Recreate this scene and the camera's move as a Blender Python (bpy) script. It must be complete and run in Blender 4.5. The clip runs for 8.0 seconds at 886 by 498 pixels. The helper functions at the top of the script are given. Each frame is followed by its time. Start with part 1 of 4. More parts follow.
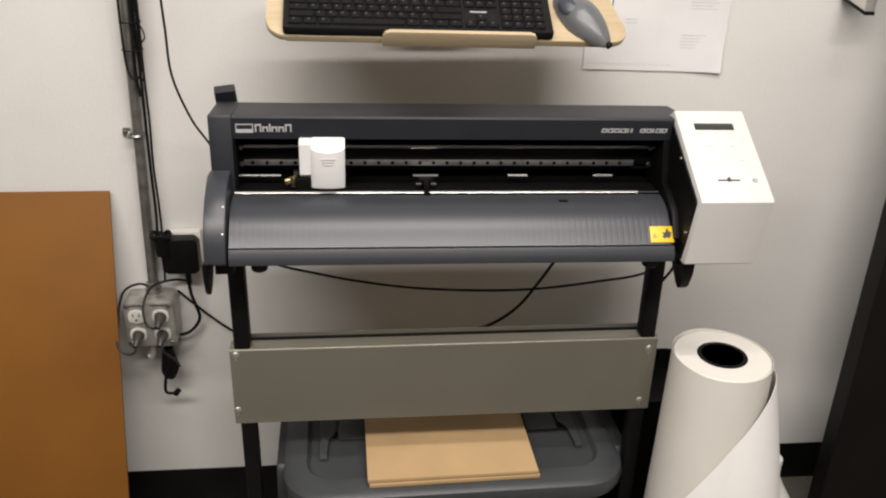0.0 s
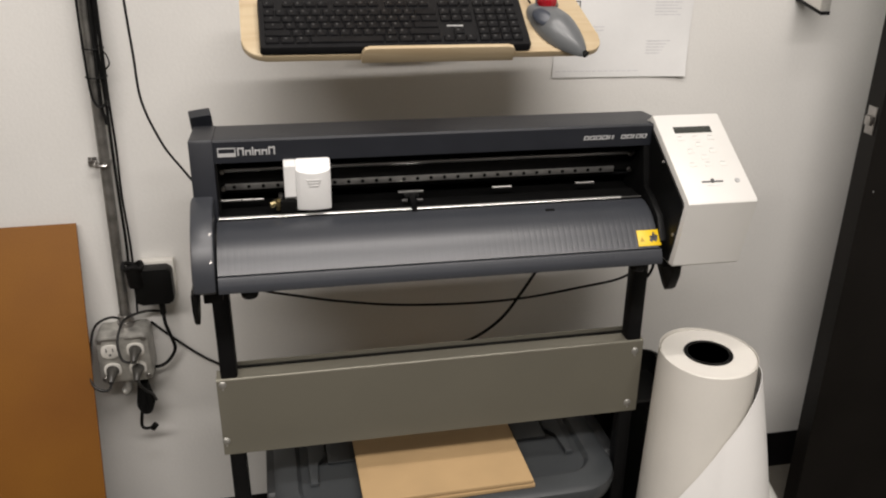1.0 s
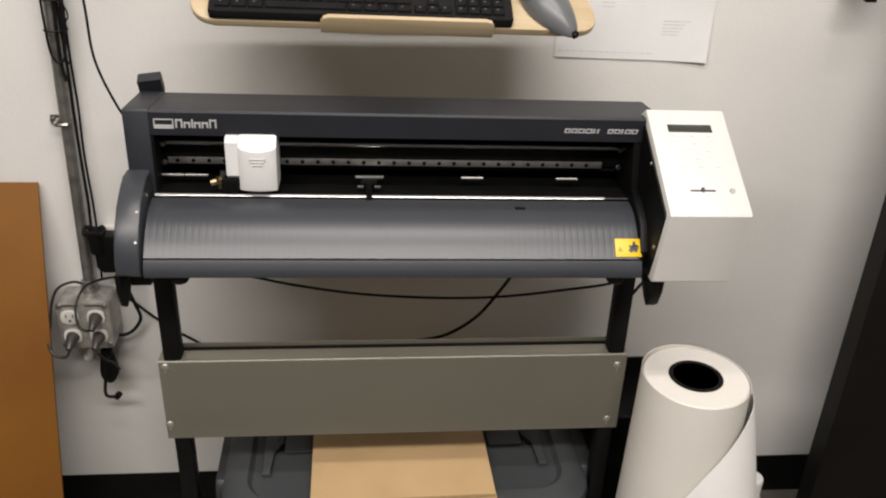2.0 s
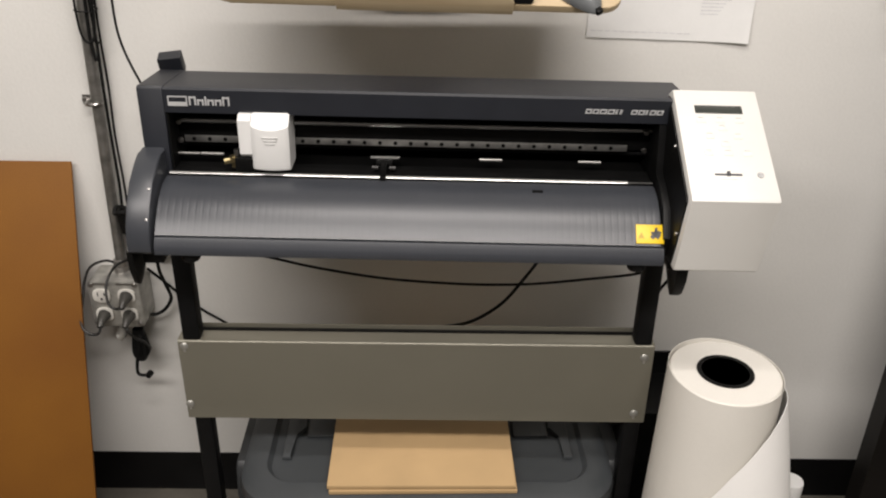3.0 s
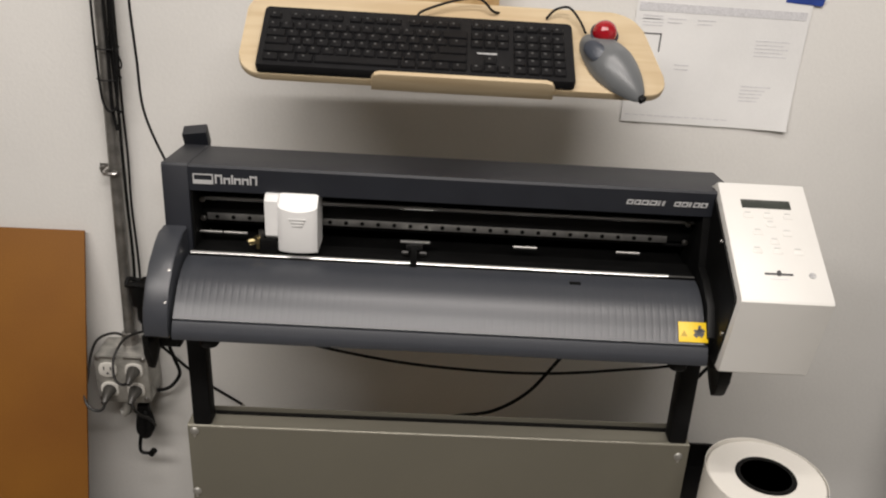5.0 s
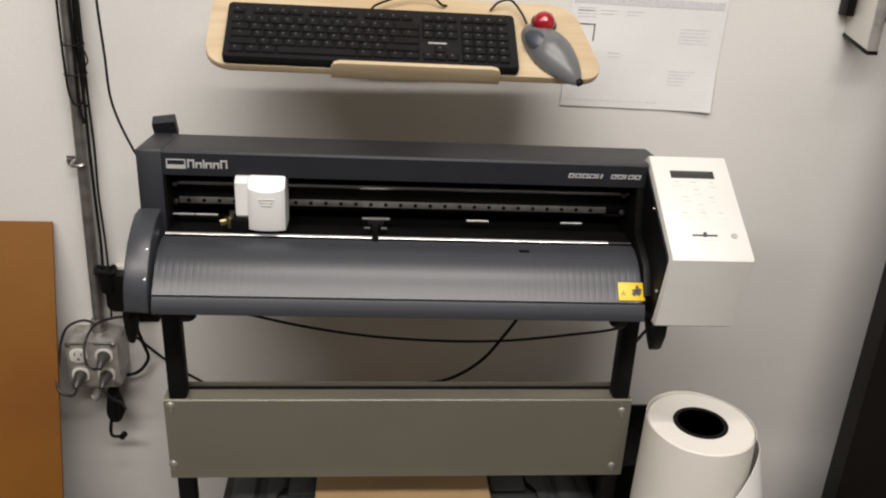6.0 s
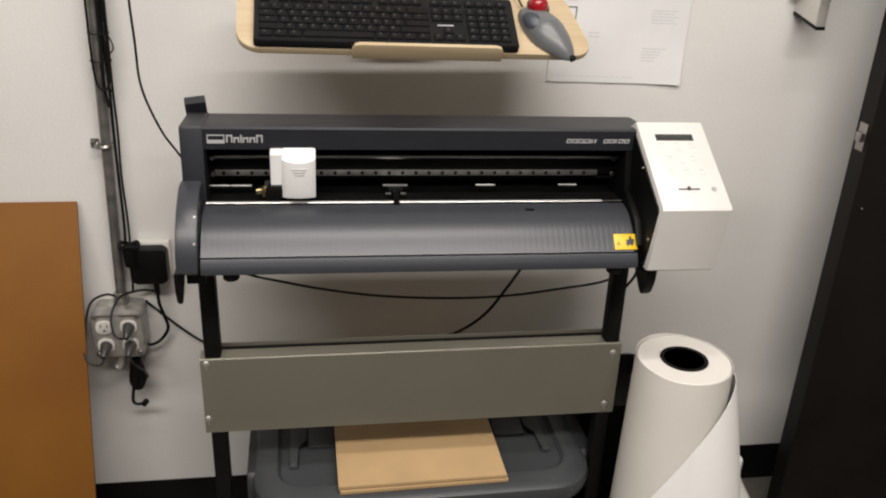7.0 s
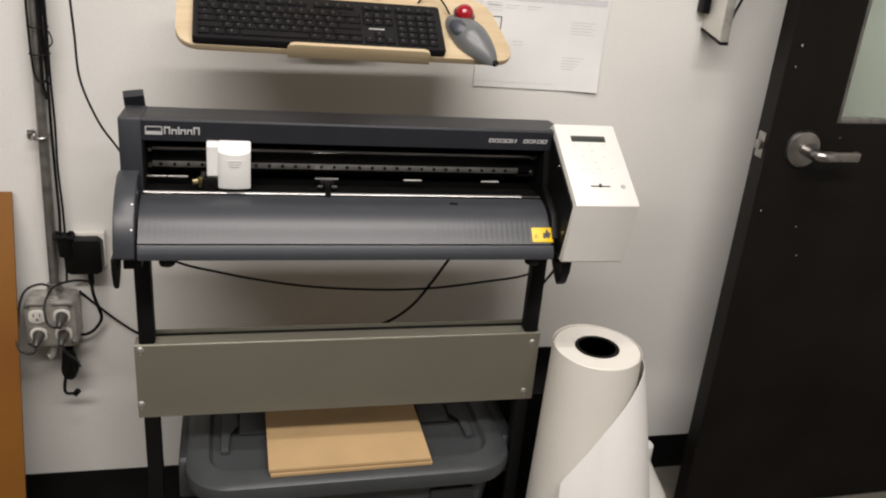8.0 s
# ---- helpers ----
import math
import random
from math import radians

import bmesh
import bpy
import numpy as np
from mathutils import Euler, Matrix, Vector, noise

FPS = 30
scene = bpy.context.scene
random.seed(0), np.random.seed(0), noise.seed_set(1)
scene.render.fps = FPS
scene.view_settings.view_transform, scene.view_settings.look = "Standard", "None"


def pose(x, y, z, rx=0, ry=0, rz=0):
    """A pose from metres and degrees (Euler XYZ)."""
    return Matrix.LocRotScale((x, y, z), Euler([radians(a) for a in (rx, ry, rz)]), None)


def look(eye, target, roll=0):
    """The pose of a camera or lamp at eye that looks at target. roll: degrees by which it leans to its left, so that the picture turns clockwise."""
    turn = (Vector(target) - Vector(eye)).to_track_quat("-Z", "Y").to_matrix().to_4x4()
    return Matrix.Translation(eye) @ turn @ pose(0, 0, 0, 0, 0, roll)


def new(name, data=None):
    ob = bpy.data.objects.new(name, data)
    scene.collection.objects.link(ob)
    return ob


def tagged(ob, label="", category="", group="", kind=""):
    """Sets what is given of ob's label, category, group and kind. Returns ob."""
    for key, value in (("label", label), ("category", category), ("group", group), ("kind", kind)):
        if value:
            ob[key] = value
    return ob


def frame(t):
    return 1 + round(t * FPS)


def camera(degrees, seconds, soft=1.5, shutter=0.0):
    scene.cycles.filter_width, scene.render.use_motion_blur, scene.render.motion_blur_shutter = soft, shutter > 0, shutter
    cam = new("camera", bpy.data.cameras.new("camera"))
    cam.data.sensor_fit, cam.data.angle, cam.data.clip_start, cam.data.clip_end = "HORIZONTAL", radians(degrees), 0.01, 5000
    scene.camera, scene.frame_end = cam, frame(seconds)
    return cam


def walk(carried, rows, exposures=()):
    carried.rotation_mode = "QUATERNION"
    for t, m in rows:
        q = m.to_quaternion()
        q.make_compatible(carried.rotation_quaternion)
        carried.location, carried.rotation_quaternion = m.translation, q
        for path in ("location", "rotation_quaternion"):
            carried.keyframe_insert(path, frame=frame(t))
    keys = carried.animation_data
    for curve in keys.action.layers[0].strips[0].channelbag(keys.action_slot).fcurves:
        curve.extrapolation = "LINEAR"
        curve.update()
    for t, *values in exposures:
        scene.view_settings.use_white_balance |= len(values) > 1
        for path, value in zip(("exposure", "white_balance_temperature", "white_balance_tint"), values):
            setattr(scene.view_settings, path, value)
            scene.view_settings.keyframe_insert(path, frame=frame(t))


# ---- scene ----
cam = camera(54.7, 8.0, soft=2.1)
PATH = [
    (0, (-0.2037, -1.6386, 1.4187), (-0.0070, 0.1636, 0.5738), 1.56),
    (0.3, (-0.2452, -1.6405, 1.4212), (-0.0074, 0.1828, 0.6344), 2.24),
    (0.5, (-0.2683, -1.6367, 1.4261), (-0.0142, 0.1854, 0.6409), 0.49),
    (0.8, (-0.2869, -1.6253, 1.4189), (0.0109, 0.1849, 0.6223), -0.74),
    (1, (-0.2888, -1.6149, 1.4207), (0.0571, 0.1763, 0.5999), 0.34),
    (1.3, (-0.2656, -1.5870, 1.4100), (0.0774, 0.1890, 0.5566), 1.15),
    (1.5, (-0.2289, -1.5632, 1.4059), (0.0306, 0.2297, 0.5587), 0.47),
    (1.7, (-0.1709, -1.5324, 1.4243), (0.0642, 0.2478, 0.5434), 1.88),
    (2.8, (-0.0129, -1.4781, 1.4038), (0.0059, 0.2881, 0.4655), 0.43),
    (3, (-0.0127, -1.4812, 1.3970), (0.0013, 0.2883, 0.4658), 0.94),
    (3.3, (-0.0127, -1.4618, 1.4016), (0.0720, 0.3183, 0.4938), 2.64),
    (3.5, (-0.0149, -1.4422, 1.4004), (0.0298, 0.3430, 0.4998), 2.20),
    (3.8, (-0.0307, -1.4134, 1.4081), (-0.0501, 0.3986, 0.5616), 1.54),
    (4, (-0.0467, -1.4062, 1.4142), (-0.0687, 0.4397, 0.6436), 1.63),
    (4.3, (-0.0797, -1.3937, 1.4192), (-0.1743, 0.4509, 0.6519), 1.50),
    (4.5, (-0.0767, -1.3933, 1.4162), (-0.1806, 0.4428, 0.6310), 1.61),
    (4.8, (-0.0645, -1.4004, 1.4151), (-0.0930, 0.4300, 0.6096), 2.18),
    (5, (-0.0615, -1.4124, 1.4125), (-0.0446, 0.4145, 0.5994), 2.62),
    (5.2, (-0.0606, -1.4361, 1.4124), (0.0048, 0.3886, 0.5961), 2.97),
    (6.3, (-0.1242, -1.5521, 1.4217), (0.0288, 0.2728, 0.6180), 2.45),
    (6.5, (-0.1643, -1.5788, 1.4367), (-0.0177, 0.2381, 0.6144), 1.98),
    (6.8, (-0.2053, -1.6311, 1.4369), (0.0375, 0.1770, 0.6174), 2.28),
    (7, (-0.2187, -1.6622, 1.4274), (0.0662, 0.1392, 0.6057), 2.36),
    (7.2, (-0.2221, -1.6919, 1.4301), (0.1045, 0.1022, 0.6089), 3.10),
    (7.5, (-0.2252, -1.7276, 1.4307), (0.1657, 0.0529, 0.6076), 3.72),
    (7.8, (-0.2178, -1.7501, 1.4264), (0.1671, 0.0365, 0.6141), 4.19),
    (8, (-0.2198, -1.7563, 1.4289), (0.2135, 0.0316, 0.6422), 4.86),
]
EXPOSURES = [(0, 0.08), (0.5, -0.05), (1, -0.1), (1.7, 0.0), (3, 0.06), (3.5, 0.1), (4.0, 0.05), (4.3, -0.26), (4.6, -0.25), (5.2, -0.14), (6.5, -0.08), (7.5, -0.02), (8, -0.02)]
walk(cam, [(t, look(eye, target, roll)) for t, eye, target, roll in PATH], EXPOSURES)

# ---- world and light ----
world = bpy.data.worlds.new("room_world")
scene.world = world
world.use_nodes = True
world.node_tree.nodes["Background"].inputs[0].default_value = (1.0, 0.95, 0.88, 1)
world.node_tree.nodes["Background"].inputs[1].default_value = 0.004
scene.view_settings.exposure = 0.0


def ceiling_lamp(x, y, sx, sy, power):
    d = bpy.data.lights.new("ceiling_lamp", "AREA")
    d.shape, d.size, d.size_y, d.energy, d.color = "RECTANGLE", sx, sy, power, (1.0, 0.932, 0.884)
    ob = new("ceiling_lamp", d)
    ob.matrix_world = pose(x, y, 2.66)
    return ob


ceiling_lamp(-0.5, -2.02, 3.2, 0.28, 102)
ceiling_lamp(0.05, -1.06, 1.5, 0.07, 25)


# ---- materials ----
def material(name, color, rough=0.5, metal=0.0, var=0.12, scale=14.0, bump=0.15, bscale=220.0, spec=0.5, tone=None, coat=0.0, rvar=0.08):
    """Two scales of colour variation, roughness variation and a fine bump."""
    m = bpy.data.materials.new(name)
    m.use_nodes = True
    nt = m.node_tree
    b = nt.nodes["Principled BSDF"]
    tc = nt.nodes.new("ShaderNodeTexCoord")
    n1, n2 = nt.nodes.new("ShaderNodeTexNoise"), nt.nodes.new("ShaderNodeTexNoise")
    n1.inputs["Scale"].default_value, n1.inputs["Detail"].default_value = scale, 5
    n2.inputs["Scale"].default_value, n2.inputs["Detail"].default_value = bscale, 3
    for n in (n1, n2):
        nt.links.new(tc.outputs["Object"], n.inputs["Vector"])
    ramp = nt.nodes.new("ShaderNodeValToRGB")
    c2 = tone or tuple(max(0, c * (1 - 2 * var)) for c in color)
    ramp.color_ramp.elements[0].color, ramp.color_ramp.elements[1].color = (*c2, 1), (*color, 1)
    ramp.color_ramp.elements[0].position, ramp.color_ramp.elements[1].position = 0.3, 0.6
    nt.links.new(n1.outputs["Fac"], ramp.inputs["Fac"])
    mix = nt.nodes.new("ShaderNodeMix")
    mix.data_type, mix.blend_type = "RGBA", "MULTIPLY"
    mix.inputs["Factor"].default_value = 0.35 * min(1, var * 4)
    nt.links.new(ramp.outputs["Color"], mix.inputs["A"])
    nt.links.new(n2.outputs["Fac"], mix.inputs["B"])
    nt.links.new(mix.outputs["Result"], b.inputs["Base Color"])
    mr = nt.nodes.new("ShaderNodeMapRange")
    mr.inputs["To Min"].default_value, mr.inputs["To Max"].default_value = max(0.02, rough - rvar), min(1, rough + rvar)
    nt.links.new(n1.outputs["Fac"], mr.inputs["Value"])
    nt.links.new(mr.outputs["Result"], b.inputs["Roughness"])
    b.inputs["Metallic"].default_value = metal
    b.inputs["Specular IOR Level"].default_value = spec
    b.inputs["Coat Weight"].default_value = coat
    if bump:
        bp = nt.nodes.new("ShaderNodeBump")
        bp.inputs["Strength"].default_value, bp.inputs["Distance"].default_value = bump, 0.001
        nt.links.new(n2.outputs["Fac"], bp.inputs["Height"])
        nt.links.new(bp.outputs["Normal"], b.inputs["Normal"])
    return m


def wood_material(name, light, dark, scale=(3, 40, 40), rough=0.5):
    m = material(name, light, rough)
    nt = m.node_tree
    tc = nt.nodes["Texture Coordinate"]
    mp, n, ramp = nt.nodes.new("ShaderNodeMapping"), nt.nodes.new("ShaderNodeTexNoise"), nt.nodes.new("ShaderNodeValToRGB")
    mp.inputs["Scale"].default_value = scale
    n.inputs["Scale"].default_value, n.inputs["Detail"].default_value, n.inputs["Distortion"].default_value = 1.0, 6, 0.6
    nt.links.new(tc.outputs["Object"], mp.inputs["Vector"])
    nt.links.new(mp.outputs["Vector"], n.inputs["Vector"])
    nt.links.new(n.outputs["Fac"], ramp.inputs["Fac"])
    ramp.color_ramp.elements[0].color, ramp.color_ramp.elements[1].color = (*dark, 1), (*light, 1)
    ramp.color_ramp.elements[0].position, ramp.color_ramp.elements[1].position = 0.35, 0.6
    nt.links.new(ramp.outputs["Color"], nt.nodes["Principled BSDF"].inputs["Base Color"])
    return m


def ribbed(m, period):
    """Adds fine upright ribs to a material's bump."""
    nt = m.node_tree
    tc, bp = nt.nodes["Texture Coordinate"], nt.nodes["Bump"]
    w = nt.nodes.new("ShaderNodeTexWave")
    w.wave_type, w.bands_direction, w.wave_profile = "BANDS", "X", "SIN"
    w.inputs["Scale"].default_value = 0.314 / period
    groove = nt.nodes.new("ShaderNodeMapRange")
    groove.inputs["From Min"].default_value, groove.inputs["From Max"].default_value = 0.0, 0.45
    b2 = nt.nodes.new("ShaderNodeBump")
    b2.inputs["Strength"].default_value, b2.inputs["Distance"].default_value = 0.16, 0.0005
    nt.links.new(tc.outputs["Object"], w.inputs["Vector"])
    nt.links.new(w.outputs["Fac"], groove.inputs["Value"])
    nt.links.new(groove.outputs["Result"], b2.inputs["Height"])
    nt.links.new(bp.outputs["Normal"], b2.inputs["Normal"])
    nt.links.new(b2.outputs["Normal"], nt.nodes["Principled BSDF"].inputs["Normal"])
    return m


M_WALL = material("wall_paint", (0.76, 0.75, 0.72), 0.5, var=0.05, scale=2.2, bump=0.35, bscale=160)
M_WALL2 = material("unseen_wall_grey", (0.42, 0.41, 0.385), 0.6, var=0.04, scale=3, bump=0.35, bscale=160)
M_CEIL = material("ceiling_paint", (0.74, 0.73, 0.69), 0.9, var=0.03, scale=4)
M_FLOOR = material("floor_concrete", (0.15, 0.138, 0.115), 0.6, var=0.2, scale=6, bump=0.3, bscale=90)
M_BASE = material("black_vinyl_base", (0.006, 0.0058, 0.0058), 0.5, var=0.2, scale=9, spec=0.17)
M_DOOR = material("black_door_paint", (0.0088, 0.0074, 0.0064), 0.42, var=0.2, scale=5, bump=0.12, bscale=120, spec=0.17)
M_STEEL = material("satin_steel", (0.42, 0.405, 0.39), 0.3, 1.0, var=0.1, scale=30, bump=0.1)
M_ZINC = material("galvanised_steel", (0.60, 0.59, 0.55), 0.42, 0.65, var=0.2, scale=40, bump=0.25)
M_PIPE = material("dull_conduit", (0.34, 0.33, 0.31), 0.42, 0.8, var=0.2, scale=40, bump=0.2)
M_HOUSE = material("charcoal_plastic", (0.0132, 0.0150, 0.0202), 0.48, var=0.08, scale=20, bump=0.12, bscale=900, rvar=0.03, spec=0.38)
M_ARM = material("plain_blue_grey_plastic", (0.038, 0.0412, 0.0485), 0.36, var=0.05, scale=20, bump=0.12, bscale=700, rvar=0.015)
M_COVER = ribbed(material("blue_grey_plastic", (0.038, 0.0412, 0.0485), 0.33, var=0.03, scale=20, bump=0.03, bscale=900, rvar=0.004), 0.0096)
M_BLACK = material("black_plastic", (0.005, 0.005, 0.005), 0.45, var=0.2, scale=30, spec=0.17)
M_DEEP = material("dark_cavity_plastic", (0.003, 0.003, 0.003), 0.6, var=0.2, scale=30, spec=0.17)
M_RUBBER = material("black_rubber", (0.007, 0.007, 0.007), 0.6, var=0.2, scale=60, spec=0.17)
M_CORD = material("grey_black_cord", (0.022, 0.021, 0.020), 0.38, var=0.2, scale=60, spec=0.4)
M_PLUG = material("grey_plug_vinyl", (0.075, 0.072, 0.065), 0.34, var=0.2, scale=60, spec=0.5)
M_WHITE = material("white_plastic", (0.68, 0.67, 0.64), 0.38, var=0.02, scale=12, bump=0.1, bscale=600)
M_WHITE2 = material("carriage_plastic", (0.72, 0.72, 0.71), 0.35, var=0.02, scale=12, bump=0.1, bscale=600)
M_PRINT = material("white_print", (0.42, 0.42, 0.42), 0.5, var=0.05)
M_GREYPRINT = material("grey_print", (0.5, 0.5, 0.5), 0.6, var=0.2, scale=300)
M_LEGEND = material("key_legend", (0.08, 0.08, 0.08), 0.6)
M_FAINT = material("faint_print", (0.70, 0.70, 0.72), 0.6, var=0.1, scale=400)
M_PALE = material("pale_print", (0.56, 0.56, 0.55), 0.5, var=0.05)
M_DARKPRINT = material("dark_print", (0.06, 0.06, 0.065), 0.5)
M_LCD = material("lcd_glass", (0.055, 0.060, 0.054), 0.15, var=0.1)
M_YELLOW = material("yellow_label", (0.78, 0.52, 0.01), 0.4, var=0.04)
M_GOLD = material("faded_label_print", (0.52, 0.34, 0.01), 0.4)
M_RODS = material("polished_shaft", (0.5, 0.5, 0.5), 0.34, 1.0, var=0.05)
M_PLATEN = material("bright_platen", (0.78, 0.78, 0.76), 0.3, 0.9, var=0.02, bump=0.02, rvar=0.02)
M_RACK = material("perforated_rail", (0.36, 0.355, 0.34), 0.4, 0.8, var=0.15, scale=60)
M_BRASS = material("brass", (0.34, 0.28, 0.15), 0.36, 1.0)
M_LEG = material("black_powder_coat", (0.006, 0.006, 0.0065), 0.42, var=0.15, scale=30, bump=0.25, bscale=500, spec=0.17)
M_PANEL = material("grey_metallic_paint", (0.226, 0.2145, 0.173), 0.36, 0.45, var=0.03, scale=6, bump=0.12, bscale=700, rvar=0.03)
M_PLY = wood_material("birch_plywood", (0.55, 0.445, 0.29), (0.47, 0.36, 0.22))
M_PINE = wood_material("pine_post", (0.60, 0.42, 0.22), (0.45, 0.29, 0.13), (40, 40, 4))
M_BROWN = material("hardboard", (0.232, 0.095, 0.013), 0.6, spec=0.25, var=0.12, scale=3, bump=0.25, bscale=300, tone=(0.185, 0.071, 0.012))
M_CARD = material("tan_fibreboard", (0.48, 0.325, 0.163), 0.7, var=0.06, scale=8, bump=0.3, bscale=500)
M_TUB = material("grey_tub_plastic", (0.047, 0.052, 0.056), 0.4, var=0.1, scale=8, bump=0.3, bscale=350)
M_TUBDARK = material("dark_tub_plastic", (0.022, 0.024, 0.026), 0.5, var=0.1, scale=8, bump=0.3, bscale=350)
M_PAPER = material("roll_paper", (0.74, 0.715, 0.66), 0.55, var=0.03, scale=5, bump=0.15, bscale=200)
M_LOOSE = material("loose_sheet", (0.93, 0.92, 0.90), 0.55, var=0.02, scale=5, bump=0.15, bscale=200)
M_SHEET = material("printed_sheet", (0.80, 0.80, 0.79), 0.7, var=0.03, scale=9)
M_TAPE = material("blue_tape", (0.015, 0.05, 0.28), 0.6, var=0.1, scale=60)
M_KEY = material("key_plastic", (0.008, 0.008, 0.009), 0.4, var=0.1, scale=50, bump=0.2, bscale=900, spec=0.17)
M_KBODY = material("keyboard_plastic", (0.010, 0.010, 0.011), 0.45, var=0.1, scale=30, spec=0.17)
M_MOUSE = material("grey_mouse_plastic", (0.135, 0.143, 0.148), 0.33, var=0.06, scale=20, bump=0.1, bscale=700)
M_MOUSE2 = material("dark_mouse_button", (0.05, 0.058, 0.075), 0.35, var=0.06)
M_RED = material("red_ball", (0.35, 0.008, 0.016), 0.1, var=0.1, scale=40, bump=0, coat=0.6)
M_JUG = material("milky_plastic", (0.72, 0.72, 0.68), 0.4, var=0.04, scale=10)
M_IVORY = material("white_receptacle", (0.72, 0.70, 0.65), 0.4, var=0.03)
M_GLASS = bpy.data.materials.new("pane_glass")
M_GLASS.use_nodes = True
_b = M_GLASS.node_tree.nodes["Principled BSDF"]
# Grey-green tint stands in for the dark surroundings the pane reflects.
_b.inputs["Base Color"].default_value, _b.inputs["Roughness"].default_value = (0.50, 0.56, 0.51, 1), 0.03
_b.inputs["Transmission Weight"].default_value, _b.inputs["IOR"].default_value = 1.0, 1.45


# ---- builders ----
def part(name, bm, mat, parent=None, label="", smooth=True, m=None):
    """Links a bmesh as one mesh object under a thing or a part."""
    me = bpy.data.meshes.new(name)
    bmesh.ops.recalc_face_normals(bm, faces=bm.faces)
    bm.to_mesh(me)
    bm.free()
    me.materials.append(mat)
    if smooth:
        for p in me.polygons:
            p.use_smooth = True
        me.set_sharp_from_angle(angle=radians(35))
    ob = new(name, me)
    if parent:
        ob.parent = parent
    if m is not None:
        ob.matrix_basis = m
    if label:
        ob["label"] = label
    return ob


def thing(name, label, category, m=None, group="", kind=""):
    ob = new(name)
    ob.empty_display_size = 0.05
    if m is not None:
        ob.matrix_basis = m
    return tagged(ob, label, category, group, kind)


def add_box(bm, x0, x1, y0, y1, z0, z1, bevel=0.0, seg=2):
    g = bmesh.ops.create_cube(bm, size=1)
    vs = g["verts"]
    for v in vs:
        v.co = Vector(((x0 + x1) / 2 + v.co.x * (x1 - x0), (y0 + y1) / 2 + v.co.y * (y1 - y0), (z0 + z1) / 2 + v.co.z * (z1 - z0)))
    if bevel:
        es = list({e for v in vs for e in v.link_edges})
        bmesh.ops.bevel(bm, geom=es, offset=bevel, segments=seg, affect="EDGES", profile=0.5)
    return bm


def box(x0, x1, y0, y1, z0, z1, bevel=0.002, seg=2):
    return add_box(bmesh.new(), x0, x1, y0, y1, z0, z1, bevel, seg)


def prism(profile, x0, x1, bevel=0.0, axis="x"):
    """A closed outline in (y, z), drawn out along x (or (x, y) along z, or (x, z) along y)."""
    bm = bmesh.new()
    put = {"x": lambda a, b, c: (c, a, b), "z": lambda a, b, c: (a, b, c), "y": lambda a, b, c: (a, c, b)}[axis]
    lo = [bm.verts.new(put(a, b, x0)) for a, b in profile]
    hi = [bm.verts.new(put(a, b, x1)) for a, b in profile]
    n = len(profile)
    caps = [bm.faces.new(lo), bm.faces.new(hi[::-1])]
    for i in range(n):
        bm.faces.new((lo[i], lo[(i + 1) % n], hi[(i + 1) % n], hi[i]))
    if bevel:
        bmesh.ops.bevel(bm, geom=list({e for f in caps for e in f.edges}), offset=bevel, segments=2, affect="EDGES", profile=0.5)
    return bm


def smooth_line(pts, k=8):
    """A Catmull-Rom line through points."""
    P = [Vector(p) for p in pts]
    P = [2 * P[0] - P[1], *P, 2 * P[-1] - P[-2]]
    out = []
    for i in range(1, len(P) - 2):
        a, b, c, d = P[i - 1:i + 3]
        for j in range(k):
            t = j / k
            out.append(0.5 * ((2 * b) + (c - a) * t + (2 * a - 5 * b + 4 * c - d) * t * t + (3 * b - a - 3 * c + d) * t ** 3))
    return out + [P[-2]]


def add_tube(bm, pts, r, sides=8, k=8, curve=True, radii=None):
    line = smooth_line(pts, k) if curve and len(pts) > 2 else [Vector(p) for p in pts]
    rings, up = [], None
    for i, p in enumerate(line):
        d = (line[min(i + 1, len(line) - 1)] - line[max(i - 1, 0)]).normalized()
        if up is None:
            up = d.orthogonal().normalized()
        up = (up - d * up.dot(d)).normalized()
        side = d.cross(up)
        rr = r if radii is None else radii[i]
        rings.append([bm.verts.new(p + rr * (math.cos(2 * math.pi * s / sides) * up + math.sin(2 * math.pi * s / sides) * side)) for s in range(sides)])
    for a, b in zip(rings, rings[1:]):
        for s in range(sides):
            bm.faces.new((a[s], a[(s + 1) % sides], b[(s + 1) % sides], b[s]))
    bm.faces.new(rings[0][::-1])
    bm.faces.new(rings[-1])
    return bm


def tube(pts, r, sides=8, k=8, curve=True, radii=None):
    return add_tube(bmesh.new(), pts, r, sides, k, curve, radii)


def lathe(profile, n=32, cx=0.0, cy=0.0):
    """A turned shape from (radius, z) pairs about an upright axis."""
    bm = bmesh.new()
    rings = []
    for r, z in profile:
        rings.append([bm.verts.new((cx + r * math.cos(2 * math.pi * i / n), cy + r * math.sin(2 * math.pi * i / n), z)) for i in range(n)])
    for a, b in zip(rings, rings[1:]):
        for i in range(n):
            bm.faces.new((a[i], a[(i + 1) % n], b[(i + 1) % n], b[i]))
    for ring in (rings[0], rings[-1]):
        if profile[0 if ring is rings[0] else -1][0] > 1e-5:
            bm.faces.new(ring)
    return bm


def rounded(w, d, r, n=6, cx=0.0, cy=0.0):
    """Outline of a rectangle with rounded corners."""
    out = []
    for qx, qy, a0 in ((1, 1, 0), (-1, 1, 90), (-1, -1, 180), (1, -1, 270)):
        for i in range(n + 1):
            a = radians(a0 + 90 * i / n)
            out.append((cx + qx * (w / 2 - r) + r * math.cos(a), cy + qy * (d / 2 - r) + r * math.sin(a)))
    return out


